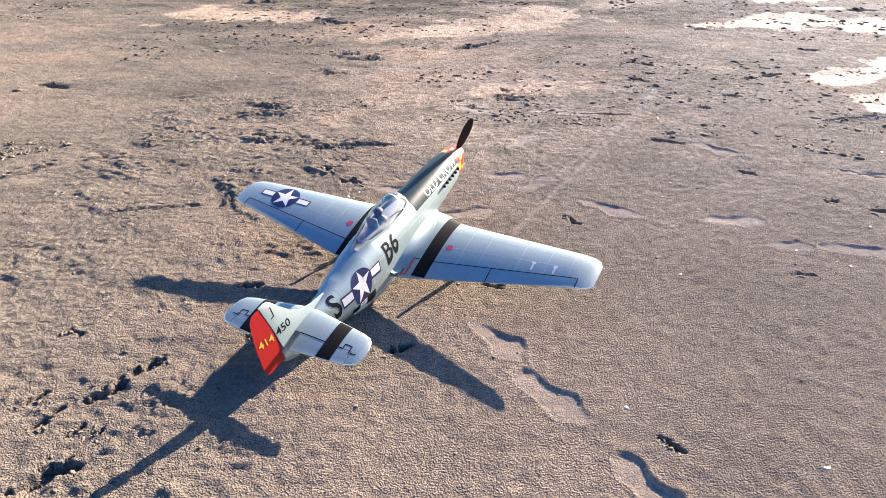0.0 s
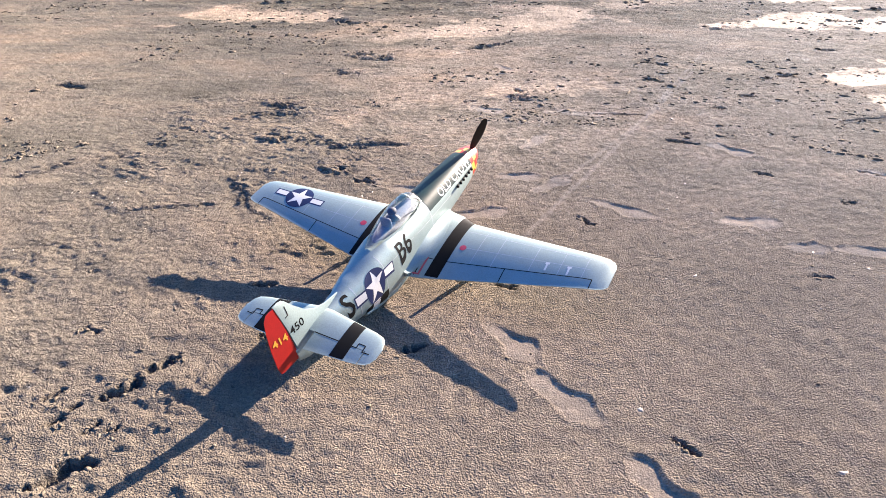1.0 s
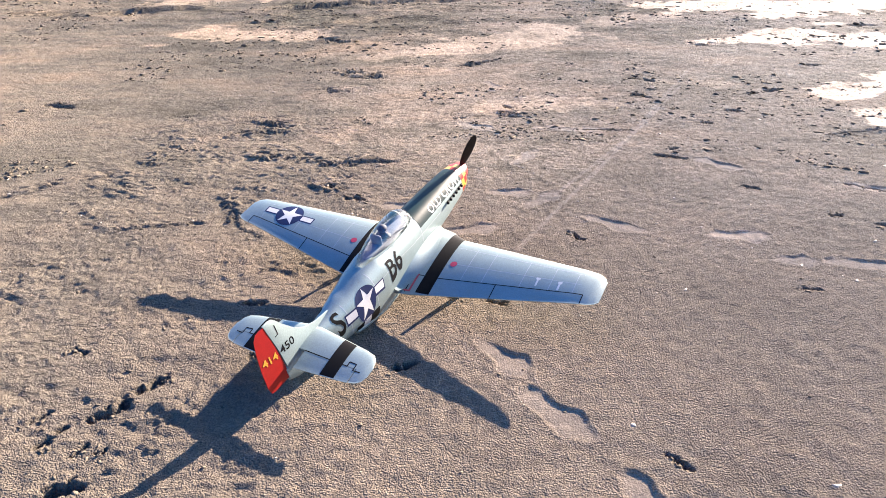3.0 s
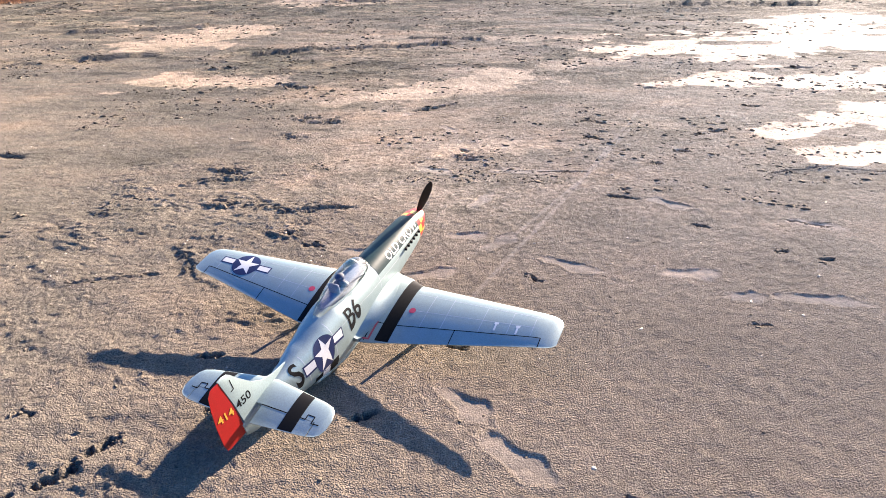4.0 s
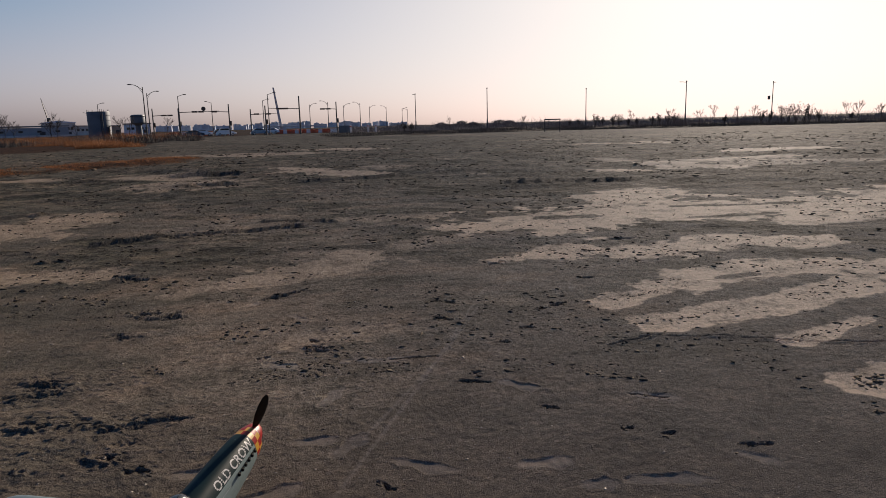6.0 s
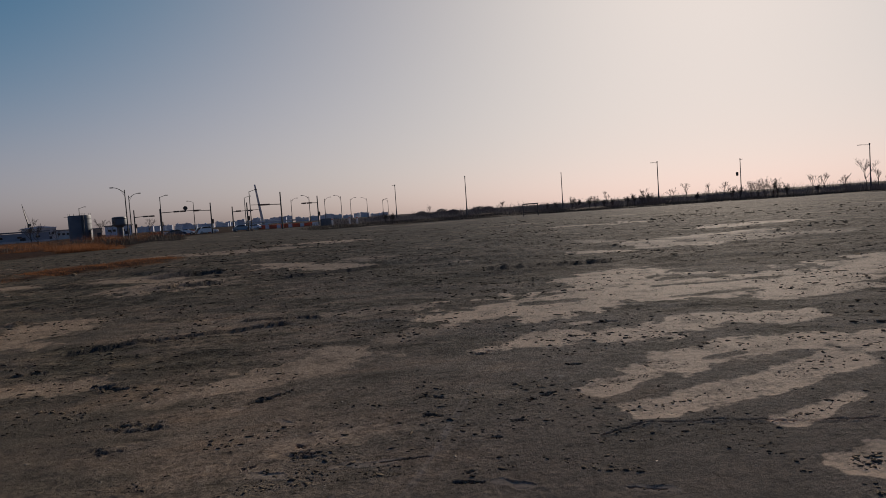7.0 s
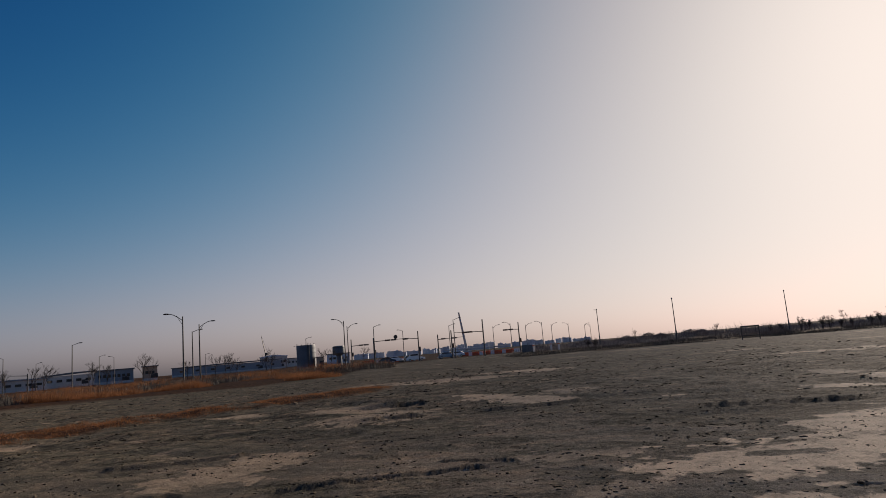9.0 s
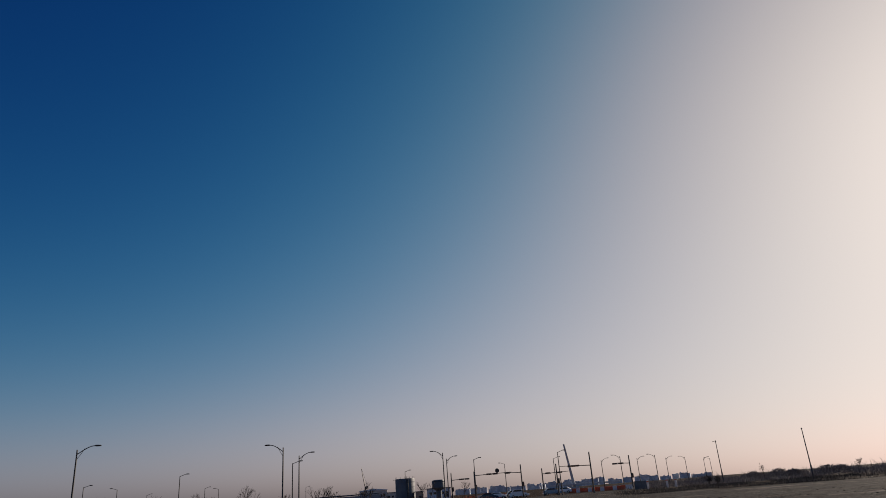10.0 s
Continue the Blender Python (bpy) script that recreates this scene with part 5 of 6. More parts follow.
def signal_pole(az, d, h, arm=0, arm_z=5.6, heads=(), low=False, sign=False):
    ob = thing("traffic_signal", spot(az, d), "dark traffic signal pole with a long mast arm at the junction", "traffic signal", STREET)
    part("pole", tube(bmesh.new(), [(0, 0, -0.1), (0, 0, h * 0.5), (0, 0, h)], [0.18, 0.15, 0.13], 10), POLE, ob)
    part("base_plate", box(bmesh.new(), 0, 0, 0.02, 0.6, 0.6, 0.05, 0.01), POLE, ob)
    if arm:
        part("mast_arm", tube(bmesh.new(), [(0, 0, arm_z), (arm * 0.5, 0, arm_z + 0.12), (arm, 0, arm_z + 0.22)], [0.09, 0.07, 0.05], 8), POLE, ob)
    for x in heads:
        signal_head(ob, x, arm_z + 0.1)
    if low:
        signal_head(ob, 0.32, 3.0, False)
    if sign:
        c = Vector((arm * 0.62, 0, arm_z + 0.75))
        part("round_sign", tube(bmesh.new(), [c, c + Vector((0, 0.06, 0))], 0.48, 20), DARKMETAL, ob, "round sign seen against the light")
    return ob


def plain_pole(az, d, h, arm=0.0, flag=False):
    ob = thing("utility_pole", spot(az, d), "slender dark utility pole rising from the scrub", "pole", STREET)
    pole = part("pole", tube(bmesh.new(), [(0, 0, -0.2), (0, 0, h * 0.25), (0, 0, h * 0.26), (0, 0, h)], [0.17, 0.16, 0.11, 0.075], 8), POLE, ob)
    part("cap", tube(bmesh.new(), [(0, 0, h), (0, 0, h + 0.25)], [0.14, 0.12], 8), DARKMETAL, ob)
    if arm:
        part("arm", tube(bmesh.new(), [(0, 0, h - 0.1), (arm, 0, h + 0.05)], 0.05, 6), POLE, pole)
        part("lamp_head", box(bmesh.new(), arm * 1.15, 0, h + 0.03, abs(arm) * 0.5, 0.25, 0.12, 0.03), DARKMETAL, ob)
    if flag:
        part("side_box", box(bmesh.new(), -0.75, 0, h * 0.62, 0.55, 0.25, 0.9, 0.05), DARKMETAL, pole)
    return ob


# lamps with curved arms: bearing, distance, height, side of the arm
for az, d, h, arm in ((-35.68, 88, 9.3, 1), (-20.9, 95, 9.2, -1), (-19.68, 110, 9.0, 1), (-8.08, 130, 9.2, -1), (-7.82, 150, 9.0, 1),
                      (4.6, 222, 8.6, 1), (6.1, 202, 8.6, -1), (7.38, 232, 8.6, 1), (8.76, 222, 8.7, -1), (9.55, 262, 8.8, 1),
                      (10.96, 272, 8.8, -1), (12.3, 310, 8.8, 1), (12.75, 325, 8.8, -1)):
    street_lamp(az, d, h, arm, 1.8)
for az, d, h, arm in ((-28.68, 150, 9.0, 1), (-20.22, 126, 8.9, 1), (-35.2, 172, 8.9, 1), (-5.6, 160, 8.9, 1), (-3.14, 200, 8.9, -1), (0.85, 182, 8.6, 1), (1.26, 152, 8.8, 1),
                      (-26.9, 230, 9.0, 1), (-25.9, 245, 9.0, -1), (-11.3, 205, 9.0, 1), (-12.0, 300, 9.0, -1), (-33.0, 200, 9.0, -1), (-19.3, 300, 9.0, 1), (-31.0, 260, 9.0, 1)):
    street_lamp(az, d, h, arm, 1.2, False, 0, "tall dark street lamp with a straight arm beside the road")
signal_pole(-5.66, 161.5, 6.4, 8.6, 5.5, (3.4, 4.8, 7.6), True, True)
signal_pole(-1.85, 166, 7.4, -5.0, 5.6, (-3.2,), True)
signal_pole(-7.55, 181, 7.0, 4.2, 5.2, (2.6, 4.0), True)
signal_pole(-0.17, 171, 6.2, 6.6, 4.9, (1.4, 4.2), False)
signal_pole(1.0, 158, 6.6, 0, 5.0, (), True)
signal_pole(3.75, 151, 8.2, -6.6, 5.5, (-4.2, -3.0), False)
signal_pole(-31.5, 190, 4.7, -3.4, 4.2)
signal_pole(-34.3, 190, 4.3, 2.8, 3.7)
signal_pole(6.78, 172, 7.6, -3.6, 5.8, (-2.0, -3.4), True)
for az, d, h, arm, flag in ((13.43, 172, 8.8, -0.5, 0), (19.5, 152, 9.0, 0, 0), (27.7, 172, 9.0, 0, 0), (35.5, 152, 8.8, -1.0, 0), (41.7, 177, 9.0, 0.4, 1),
                            (50.3, 157, 8.8, -1.5, 0), (59.0, 160, 8.8, 0, 0)):
    plain_pole(az, d, h, arm, flag)


# leaning bridge pylon far behind the junction
def build_pylon():
    ob = thing("bridge_pylon", spot(2.25, 420, 0), "slender pale concrete bridge pylon leaning over the road", "bridge pylon")
    bm = bmesh.new()
    rings = []
    for t in (0, 0.3, 0.6, 0.85, 1.0):
        x, z, w = -3.4 * t, 25.5 * t, 0.95 - 0.45 * t
        rings.append([Vector((x + w * a, w * 0.7 * b, z)) for a, b in ((-0.8, -1), (0.8, -1), (1, -0.6), (1, 0.6), (0.8, 1), (-0.8, 1), (-1, 0.6), (-1, -0.6))])
    loft(bm, rings)
    part("shaft", bm, CONCRETE, ob)
    part("footing", box(bmesh.new(), 0, 0, 0.6, 5, 4, 1.2, 0.15), CONCRETE, ob)
    part("deck", box(bmesh.new(), 6, 0, 2.4, 40, 5, 0.9, 0.1), CONCRETE, ob)


build_pylon()


# dark cylindrical tank and water tower
def build_tank():
    ob = thing("storage_tank", spot(-11.32, 178), "dark steel cylindrical storage tank with a rail on top", "storage tank")
    r, h = 2.45, 6.2
    bm = bmesh.new()
    tube(bm, [(0, 0, -0.2), (0, 0, h), (0, 0, h + 0.12)], [r, r, r * 0.985], 40)
    shell = part("shell", bm, TANK, ob)
    for k in range(5):
        part("hoop", tube(bmesh.new(), [(0, 0, 0.6 + 1.2 * k), (0, 0, 0.74 + 1.2 * k)], r + 0.05, 40), TANK, shell)
    for k in range(12):
        a = 2 * math.pi * k / 12
        part("rail_post", tube(bmesh.new(), [(r * 0.95 * math.cos(a), r * 0.95 * math.sin(a), h), (r * 0.95 * math.cos(a), r * 0.95 * math.sin(a), h + 0.55)], 0.04, 6), DARKMETAL, ob)
    for k in range(2):
        part("ladder_rail", tube(bmesh.new(), [(0.4 + 0.4 * k, -r - 0.1, 0), (0.4 + 0.4 * k, -r - 0.1, h + 0.6)], 0.05, 6), DARKMETAL, ob)
    for k in range(12):
        part("ladder_rung", tube(bmesh.new(), [(0.4, -r - 0.1, 0.3 + 0.5 * k), (0.8, -r - 0.1, 0.3 + 0.5 * k)], 0.03, 6), DARKMETAL, ob)
    hut = thing("roadside_hut", spot(-10.2, 176), "small beige rendered hut beside the tank", "hut")
    part("wall", box(bmesh.new(), 0, 0, 1.5, 1.9, 2.2, 3.0, 0.03), BEIGE, hut)
    part("roof", box(bmesh.new(), 0, 0, 3.1, 2.2, 2.5, 0.2, 0.04), ROOFING, hut)
    part("door", box(bmesh.new(), 0.3, -1.13, 1.05, 0.9, 0.08, 2.05, 0.02), DARKMETAL, hut)
    tw = thing("water_tower", spot(-8.62, 178), "squat dark water tower with a wide drum on a stem", "water tower")
    bm = bmesh.new()
    tube(bm, [(0, 0, -0.2), (0, 0, 3.0), (0, 0, 3.4)], [0.75, 0.7, 1.1], 24)
    part("stem", bm, TANK, tw)
    bm = bmesh.new()
    tube(bm, [(0, 0, 3.3), (0, 0, 3.7), (0, 0, 5.2), (0, 0, 5.5), (0, 0, 5.62)], [1.2, 1.62, 1.62, 1.5, 0.9], 28)
    part("drum", bm, TANK, tw)
    part("rim", tube(bmesh.new(), [(0, 0, 5.15), (0, 0, 5.28)], 1.70, 28), DARKMETAL, tw)


build_tank()


# low industrial buildings
def windowed(bm_parent, x0, x1, z, n, w, h, y, mat=CARGLASS):
    for k in range(n):
        x = x0 + (x1 - x0) * (k + 0.5) / n
        f = part("window", box(bmesh.new(), x, y, z, w, 0.10, h, 0.0), mat, bm_parent)
        part("frame", box(bmesh.new(), x, y - 0.03, z - h / 2 - 0.06, w + 0.2, 0.2, 0.1, 0.0), CONCRETE, f)


def shed(az, d, wide, h, rise, deep, name, label, wall_mat, roof_mat, lean=0.0, windows=0):
    ob = thing(name, spot(az, d), label, "building", "low buildings beyond the road")
    wall = part("wall", box(bmesh.new(), 0, deep / 2, h / 2 - 0.2, wide, deep, h + 0.4), wall_mat, ob)
    bm = bmesh.new()
    prof = [(-wide / 2 - 0.5, h), (wide / 2 + 0.5, h + lean), (wide / 2 + 0.5, h + lean + 0.35), (0, h + lean / 2 + 0.35 + rise), (-wide / 2 - 0.5, h + 0.35)]
    loft(bm, [[Vector((x, y, z)) for x, z in prof] for y in (-0.6, deep + 0.6)])
    part("roof", bm, roof_mat, ob)
    part("plinth", box(bmesh.new(), 0, -0.06, 0.5, wide + 0.1, 0.12, 1.0), CONCRETE, ob)
    if windows:
        windowed(wall, -wide / 2 + 1, wide / 2 - 1, h * 0.58, windows, min(2.0, 0.55 * wide / windows), h * 0.22, -0.05)
    part("door", box(bmesh.new(), wide * 0.3, -0.05, 1.4, 2.6, 0.1, 2.8), DARKMETAL, ob)
    return ob


shed(-28.9, 330, 20, 5.0, 0.3, 14, "warehouse", "long low pale warehouse with a dark sloping roof", CONCRETE, ROOFING, 1.0, 5)
shed(-25.9, 300, 14, 5.4, 0.0, 12, "office_block", "low blue-grey office block with small windows", CLADDING, ROOFING, 0, 7)
shed(-23.4, 296, 5.5, 5.6, 0.0, 12, "gable_house", "small building with a sunlit beige end wall", BEIGE, ROOFING, 0, 3)
shed(-17.6, 420, 62, 5.0, 0.3, 20, "factory", "very long dark blue-grey factory hall", CLADDING, ROOFING, 0.6, 7)
shed(-14.0, 520, 20, 8.6, 1.2, 22, "assembly_hall", "pale assembly hall with a low arched roof", CONCRETE, FARWALL, 0, 8)
shed(-12.9, 600, 40, 7.0, 0.3, 18, "long_hall", "long pale hall with a dark roof behind the tank", CONCRETE, ROOFING, 0, 12)
shed(-36.1, 240, 6, 6.1, 0.0, 12, "depot", "pale low depot building with a grey roof", CONCRETE, ROOFING, 0, 5)
shed(-32.4, 300, 22, 4.2, 0.2, 12, "workshop", "pale low workshop behind the reeds", CONCRETE, CLADDING, 0, 6)
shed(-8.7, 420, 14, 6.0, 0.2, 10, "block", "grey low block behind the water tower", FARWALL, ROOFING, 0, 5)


def build_crane():
    ob = thing("mobile_crane", spot(-14.65, 560), "thin crane with a raised lattice boom", "crane")
    part("tower", tube(bmesh.new(), [(0, 0, 0), (0.3, 0, 13)], [0.9, 0.6], 6), DARKMETAL, ob)
    boom = part("boom", tube(bmesh.new(), [(0.3, 0, 11.5), (-1.4, 0, 20), (-2.6, 0, 27)], [0.38, 0.28, 0.12], 6), DARKMETAL, ob)
    part("cab", box(bmesh.new(), 0.9, 0, 12.0, 2.2, 2.0, 1.8, 0.2), DARKMETAL, ob)
    part("stay", tube(bmesh.new(), [(1.9, 0, 13.0), (-2.6, 0, 27)], 0.06, 5), DARKMETAL, boom)


build_crane()


# apartment blocks on the skyline
def apartments():
    rng = random.Random(8)
    az = -7.2
    while az < 12.5:
        wide = rng.uniform(16, 34)
        d = rng.uniform(2300, 3000)
        fade = 1.0 if az < 8 else 0.75
        h = rng.choice((13, 15, 17, 19, 21, 24)) * fade * d / 2600
        ob = thing("apartment_block", spot(az, d, rng.uniform(-12, 12)), "distant hazy grey apartment block on the skyline", "apartment block", "apartment blocks on the skyline")
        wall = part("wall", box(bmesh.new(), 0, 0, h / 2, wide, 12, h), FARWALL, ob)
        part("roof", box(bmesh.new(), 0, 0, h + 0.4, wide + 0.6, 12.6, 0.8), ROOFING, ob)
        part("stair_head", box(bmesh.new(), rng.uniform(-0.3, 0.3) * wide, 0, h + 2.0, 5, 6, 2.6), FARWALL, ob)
        n = int(h / 3)
        for k in range(n):
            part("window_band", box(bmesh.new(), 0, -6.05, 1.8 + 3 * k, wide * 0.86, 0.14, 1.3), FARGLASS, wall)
        az += math.degrees((wide + rng.uniform(-14, 5)) / d)


apartments()


# cars and barriers at the junction
def car(az, d, turn, paint, label, tall=1.0, length=4.5):
    ob = thing("car", spot(az, d, turn), label, "car", "parked cars at the junction")
    w, L = 0.9, length / 2
    prof = [(-L, 0.35), (-L * 0.98, 0.80), (-L * 0.9, 0.95), (-L * 0.78, 1.02), (-L * 0.55, 1.40 * tall), (-L * 0.35, 1.50 * tall), (L * 0.15, 1.50 * tall),
            (L * 0.32, 1.40 * tall), (L * 0.52, 1.0), (L * 0.86, 0.88), (L * 0.98, 0.72), (L, 0.38)]
    bm = bmesh.new()
    loft(bm, [[Vector((x, s * w * (0.80 if z > 1.1 else 1.0) * q, z)) for x, z in prof] for s, q in ((-1, 1.0), (-1, 0.55), (1, 0.55), (1, 1.0))])
    bmesh.ops.bevel(bm, geom=list(bm.edges), offset=0.03, segments=1, affect="EDGES")
    body = part("body", bm, paint, ob)
    for s in (-1, 1):
        bm = bmesh.new()
        f = [bm.verts.new((x, s * w * 0.86, z)) for x, z in ((-L * 0.62, 1.05), (L * 0.42, 1.05), (L * 0.22, 1.40 * tall), (-L * 0.50, 1.38 * tall))]
        g = [bm.verts.new(v.co + Vector((0, s * 0.05, 0))) for v in f]
        bm.faces.new(f), bm.faces.new(g)
        for k in range(4):
            bm.faces.new((f[k], f[(k + 1) % 4], g[(k + 1) % 4], g[k]))
        part("side_window", bm, CARGLASS, body)
        for x in (-L * 0.60, L * 0.62):
            c = Vector((x, s * (w - 0.08), 0.32))
            wheel = part("wheel", tube(bmesh.new(), [c + Vector((0, -0.11, 0)), c + Vector((0, 0.11, 0))], 0.32, 18), RUBBER, ob)
            part("rim", tube(bmesh.new(), [c + Vector((0, -0.12, 0)), c + Vector((0, 0.12, 0))], 0.19, 12), STEEL, wheel)
        part("headlight", box(bmesh.new(), L * 0.95, s * 0.62, 0.70, 0.16, 0.34, 0.16, 0.03), PEBBLE, body)
        part("tail_light", box(bmesh.new(), -L * 0.98, s * 0.70, 0.82, 0.10, 0.22, 0.30, 0.03), RED, body)
    bm = bmesh.new()
    box(bm, L * 0.40, 0, 1.20 * tall, 0.06, 1.3, 0.42 * tall)
    bmesh.ops.rotate(bm, verts=bm.verts, cent=(L * 0.40, 0, 1.2 * tall), matrix=Matrix.Rotation(radians(-48), 3, "Y"))
    part("windscreen", bm, CARGLASS, body)


car(0.45, 172, 8, CARGREY, "grey estate car parked at the junction", 1.08)
car(-4.6, 168, 0, CARDARK, "dark hatchback parked behind the barriers", 1.0)
car(-3.95, 172, 5, CARWHITE, "white saloon car parked behind the barriers", 1.0)
car(-2.75, 174, 190, CARDARK, "dark off-road car parked behind the barriers", 1.15)
car(-2.2, 169, 4, CARWHITE, "white delivery van parked behind the barriers", 1.25, 4.8)
car(1.35, 180, 172, CARWHITE, "white hatchback parked at the junction", 1.0)


def build_barriers():
    def barrier(az, d, mat, label):
        ob = thing("road_barrier", spot(az, d, 6), label, "road barrier", "plastic road barriers")
        bm = bmesh.new()
        prof = [(-0.28, 0), (0.28, 0), (0.26, 0.25), (0.12, 0.5), (0.10, 1.0), (-0.10, 1.0), (-0.12, 0.5), (-0.26, 0.25)]
        loft(bm, [[Vector((x, y, z)) for y, z in prof] for x in (-0.98, 0.98)])
        bmesh.ops.bevel(bm, geom=list(bm.edges), offset=0.02, segments=1, affect="EDGES")
        part("body", bm, mat, ob)
        part("filler_cap", tube(bmesh.new(), [(0.5, 0, 1.0), (0.5, 0, 1.05)], 0.06, 8), DARKMETAL, ob)
        part("joint_lug", box(bmesh.new(), 1.02, 0, 0.5, 0.08, 0.10, 0.7, 0.02), mat, ob)
    for k in range(16):
        barrier(1.75 + 0.30 * k * (1 + 0.004 * k), 180 - 0.4 * k, (BARRIER, ORANGE, ORANGE)[k % 3],
                ("white plastic road barrier filled with water", "faded orange plastic road barrier filled with water")[k % 3 > 0])
    for k in range(12):
        barrier(-6.3 + 0.40 * k, 182 + 0.6 * k, (ORANGE, ORANGE, BARRIER)[k % 3],
                ("white plastic road barrier filled with water", "faded orange plastic road barrier filled with water")[k % 3 < 2])


build_barriers()


# framed board standing at the field's edge
def build_board():
    ob = thing("sign_frame", spot(24.95, 91), "open rectangular metal sign frame standing at the field edge", "sign frame")
    for x in (-1.0, 1.0):
        part("post", tube(bmesh.new(), [(x, 0, -0.2), (x, 0, 1.75)], 0.07, 8), DARKMETAL, ob)
    for z in (1.68, 0.55):
        part("rail", box(bmesh.new(), 0, 0, z, 2.14, 0.10, 0.16, 0.02), DARKMETAL, ob)
    for x, z in ((-0.5, 1.05), (0.6, 1.05)):
        part("slat", box(bmesh.new(), x, 0, z, 0.04, 0.04, 1.2), DARKMETAL, ob)
    for az in (7.9, 9.35, 10.0):
        st = thing("marker_post", spot(az, 148), "stout white marker post at the field edge", "post", "marker posts")
        part("shaft", box(bmesh.new(), 0, 0, 0.8, 0.4, 0.3, 1.7, 0.04), BARRIER, st)
        part("band", box(bmesh.new(), 0, 0, 1.35, 0.42, 0.32, 0.2, 0.01), ORANGE, st)
    cb = thing("equipment_cabinet", spot(7.4, 152), "dark green roadside equipment cabinet", "cabinet")
    part("body", box(bmesh.new(), 0, 0, 0.8, 2.6, 0.9, 1.6, 0.03), TANK, cb)
    part("door", box(bmesh.new(), -0.6, -0.46, 0.8, 1.1, 0.04, 1.4, 0.01), TANK, cb)
    part("roof", box(bmesh.new(), 0, 0, 1.64, 2.8, 1.1, 0.08, 0.01), ROOFING, cb)


build_board()


# ---- dry reeds, scrub and bare trees ----
def tufts(name, label, mat, places, seed, blades, height, spread, width, category):
    """Clumps of tapering blades in one mesh."""
    rng = np.random.default_rng(seed)
    n = len(places) * blades
    px = np.repeat(np.array([p[0] for p in places]), blades)
    py = np.repeat(np.array([p[1] for p in places]), blades)
    ph = np.repeat(np.array([p[2] for p in places]), blades)
    a = rng.uniform(0, 2 * np.pi, n)
    r = spread * np.sqrt(rng.uniform(0, 1, n))
    bx, by = px + r * np.cos(a), py + r * np.sin(a)
    bz = ground_fields(bx, by)[0] - 0.03
    h = height * ph * rng.uniform(0.2, 1.15, n)
    lean = rng.uniform(0.05, 0.8, n) * h
    la = rng.uniform(0, 2 * np.pi, n)
    w = width * rng.uniform(0.6, 1.4, n)
    fa = rng.uniform(0, np.pi, n)
    cx, cy = np.cos(fa) * w / 2, np.sin(fa) * w / 2
    mx, my = bx + 0.35 * lean * np.cos(la), by + 0.35 * lean * np.sin(la)
    tx, ty = bx + lean * np.cos(la), by + lean * np.sin(la)
    v = np.stack([np.stack([bx - cx, by - cy, bz], 1), np.stack([bx + cx, by + cy, bz], 1),
                  np.stack([mx + cx * 0.8, my + cy * 0.8, bz + h * 0.6], 1), np.stack([mx - cx * 0.8, my - cy * 0.8, bz + h * 0.6], 1),
                  np.stack([tx, ty, bz + h], 1)], 1).reshape(-1, 3).astype(np.float32)
    k = np.arange(n) * 5
    loops = np.stack([k, k + 1, k + 2, k + 3, k + 3, k + 2, k + 4], 1).astype(np.int32)
    me = bpy.data.meshes.new(name)
    me.vertices.add(len(v))
    me.vertices.foreach_set("co", v.ravel())
    me.loops.add(loops.size)
    me.loops.foreach_set("vertex_index", loops.ravel())
    starts = (np.arange(n)[:, None] * 7 + np.array([0, 4])[None, :]).ravel().astype(np.int32)
    me.polygons.add(len(starts))
    me.polygons.foreach_set("loop_start", starts)
    me.update(calc_edges=True)
    me.materials.append(mat)
    return tagged(new(name, me), label, category, kind="stuff")


def strip(seed, az0, az1, near, far, count, patchy=0.0, tall=1.0):
    rng = random.Random(seed)
    out = []
    while len(out) < count:
        az = rng.uniform(az0, az1)
        t = (az - az0) / (az1 - az0)
        lo, hi = near[0] + (near[1] - near[0]) * t, far[0] + (far[1] - far[0]) * t
        d = lo + (hi - lo) * rng.random() ** 1.3
        x, y = d * math.sin(radians(az)), d * math.cos(radians(az))
        if patchy and noise.noise((x * 0.11, y * 0.11, seed)) < patchy - 0.5:
            continue
        out.append((x, y, tall * (0.6 + 0.8 * rng.random()) * (1 + 0.7 * noise.noise((x * 0.06, y * 0.06, 5 + seed)) + 0.9 * noise.noise((x * 0.3, y * 0.3, 9 + seed)))))
    return out


tufts("reeds", "tall dry orange-brown reeds along the field edge", REED, strip(2, -62, -6, (60, 74), (80, 100), 2100, 0.74), 2, 60, 0.60, 0.75, 0.012, "reeds")
tufts("reeds", "dry straw-coloured reeds behind the field edge", REED, strip(9, -55, -4, (88, 118), (150, 150), 1500, 0.62, 1.0), 9, 40, 0.90, 1.2, 0.018, "reeds")
tufts("scrub", "dark low scrub along the far field edge", SCRUB, strip(4, 6, 78, (96, 122), (140, 150), 2600, 0.35, 1.0), 4, 40, 0.34, 1.3, 0.03, "scrub")
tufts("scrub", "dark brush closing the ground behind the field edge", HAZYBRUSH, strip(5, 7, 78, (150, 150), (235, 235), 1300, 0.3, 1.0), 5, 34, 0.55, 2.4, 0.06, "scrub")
tufts("scrub", "low dark brush between the reeds", SCRUB, strip(6, -40, -4, (70, 96), (120, 140), 1600, 0.50, 0.6), 6, 30, 1.2, 1.2, 0.03, "scrub")
tufts("scrub", "taller ragged brush rising from the scrub", TWIG, strip(12, 22, 64, (126, 128), (150, 152), 420, 0.74, 1.0), 12, 26, 1.1, 0.9, 0.025, "scrub")
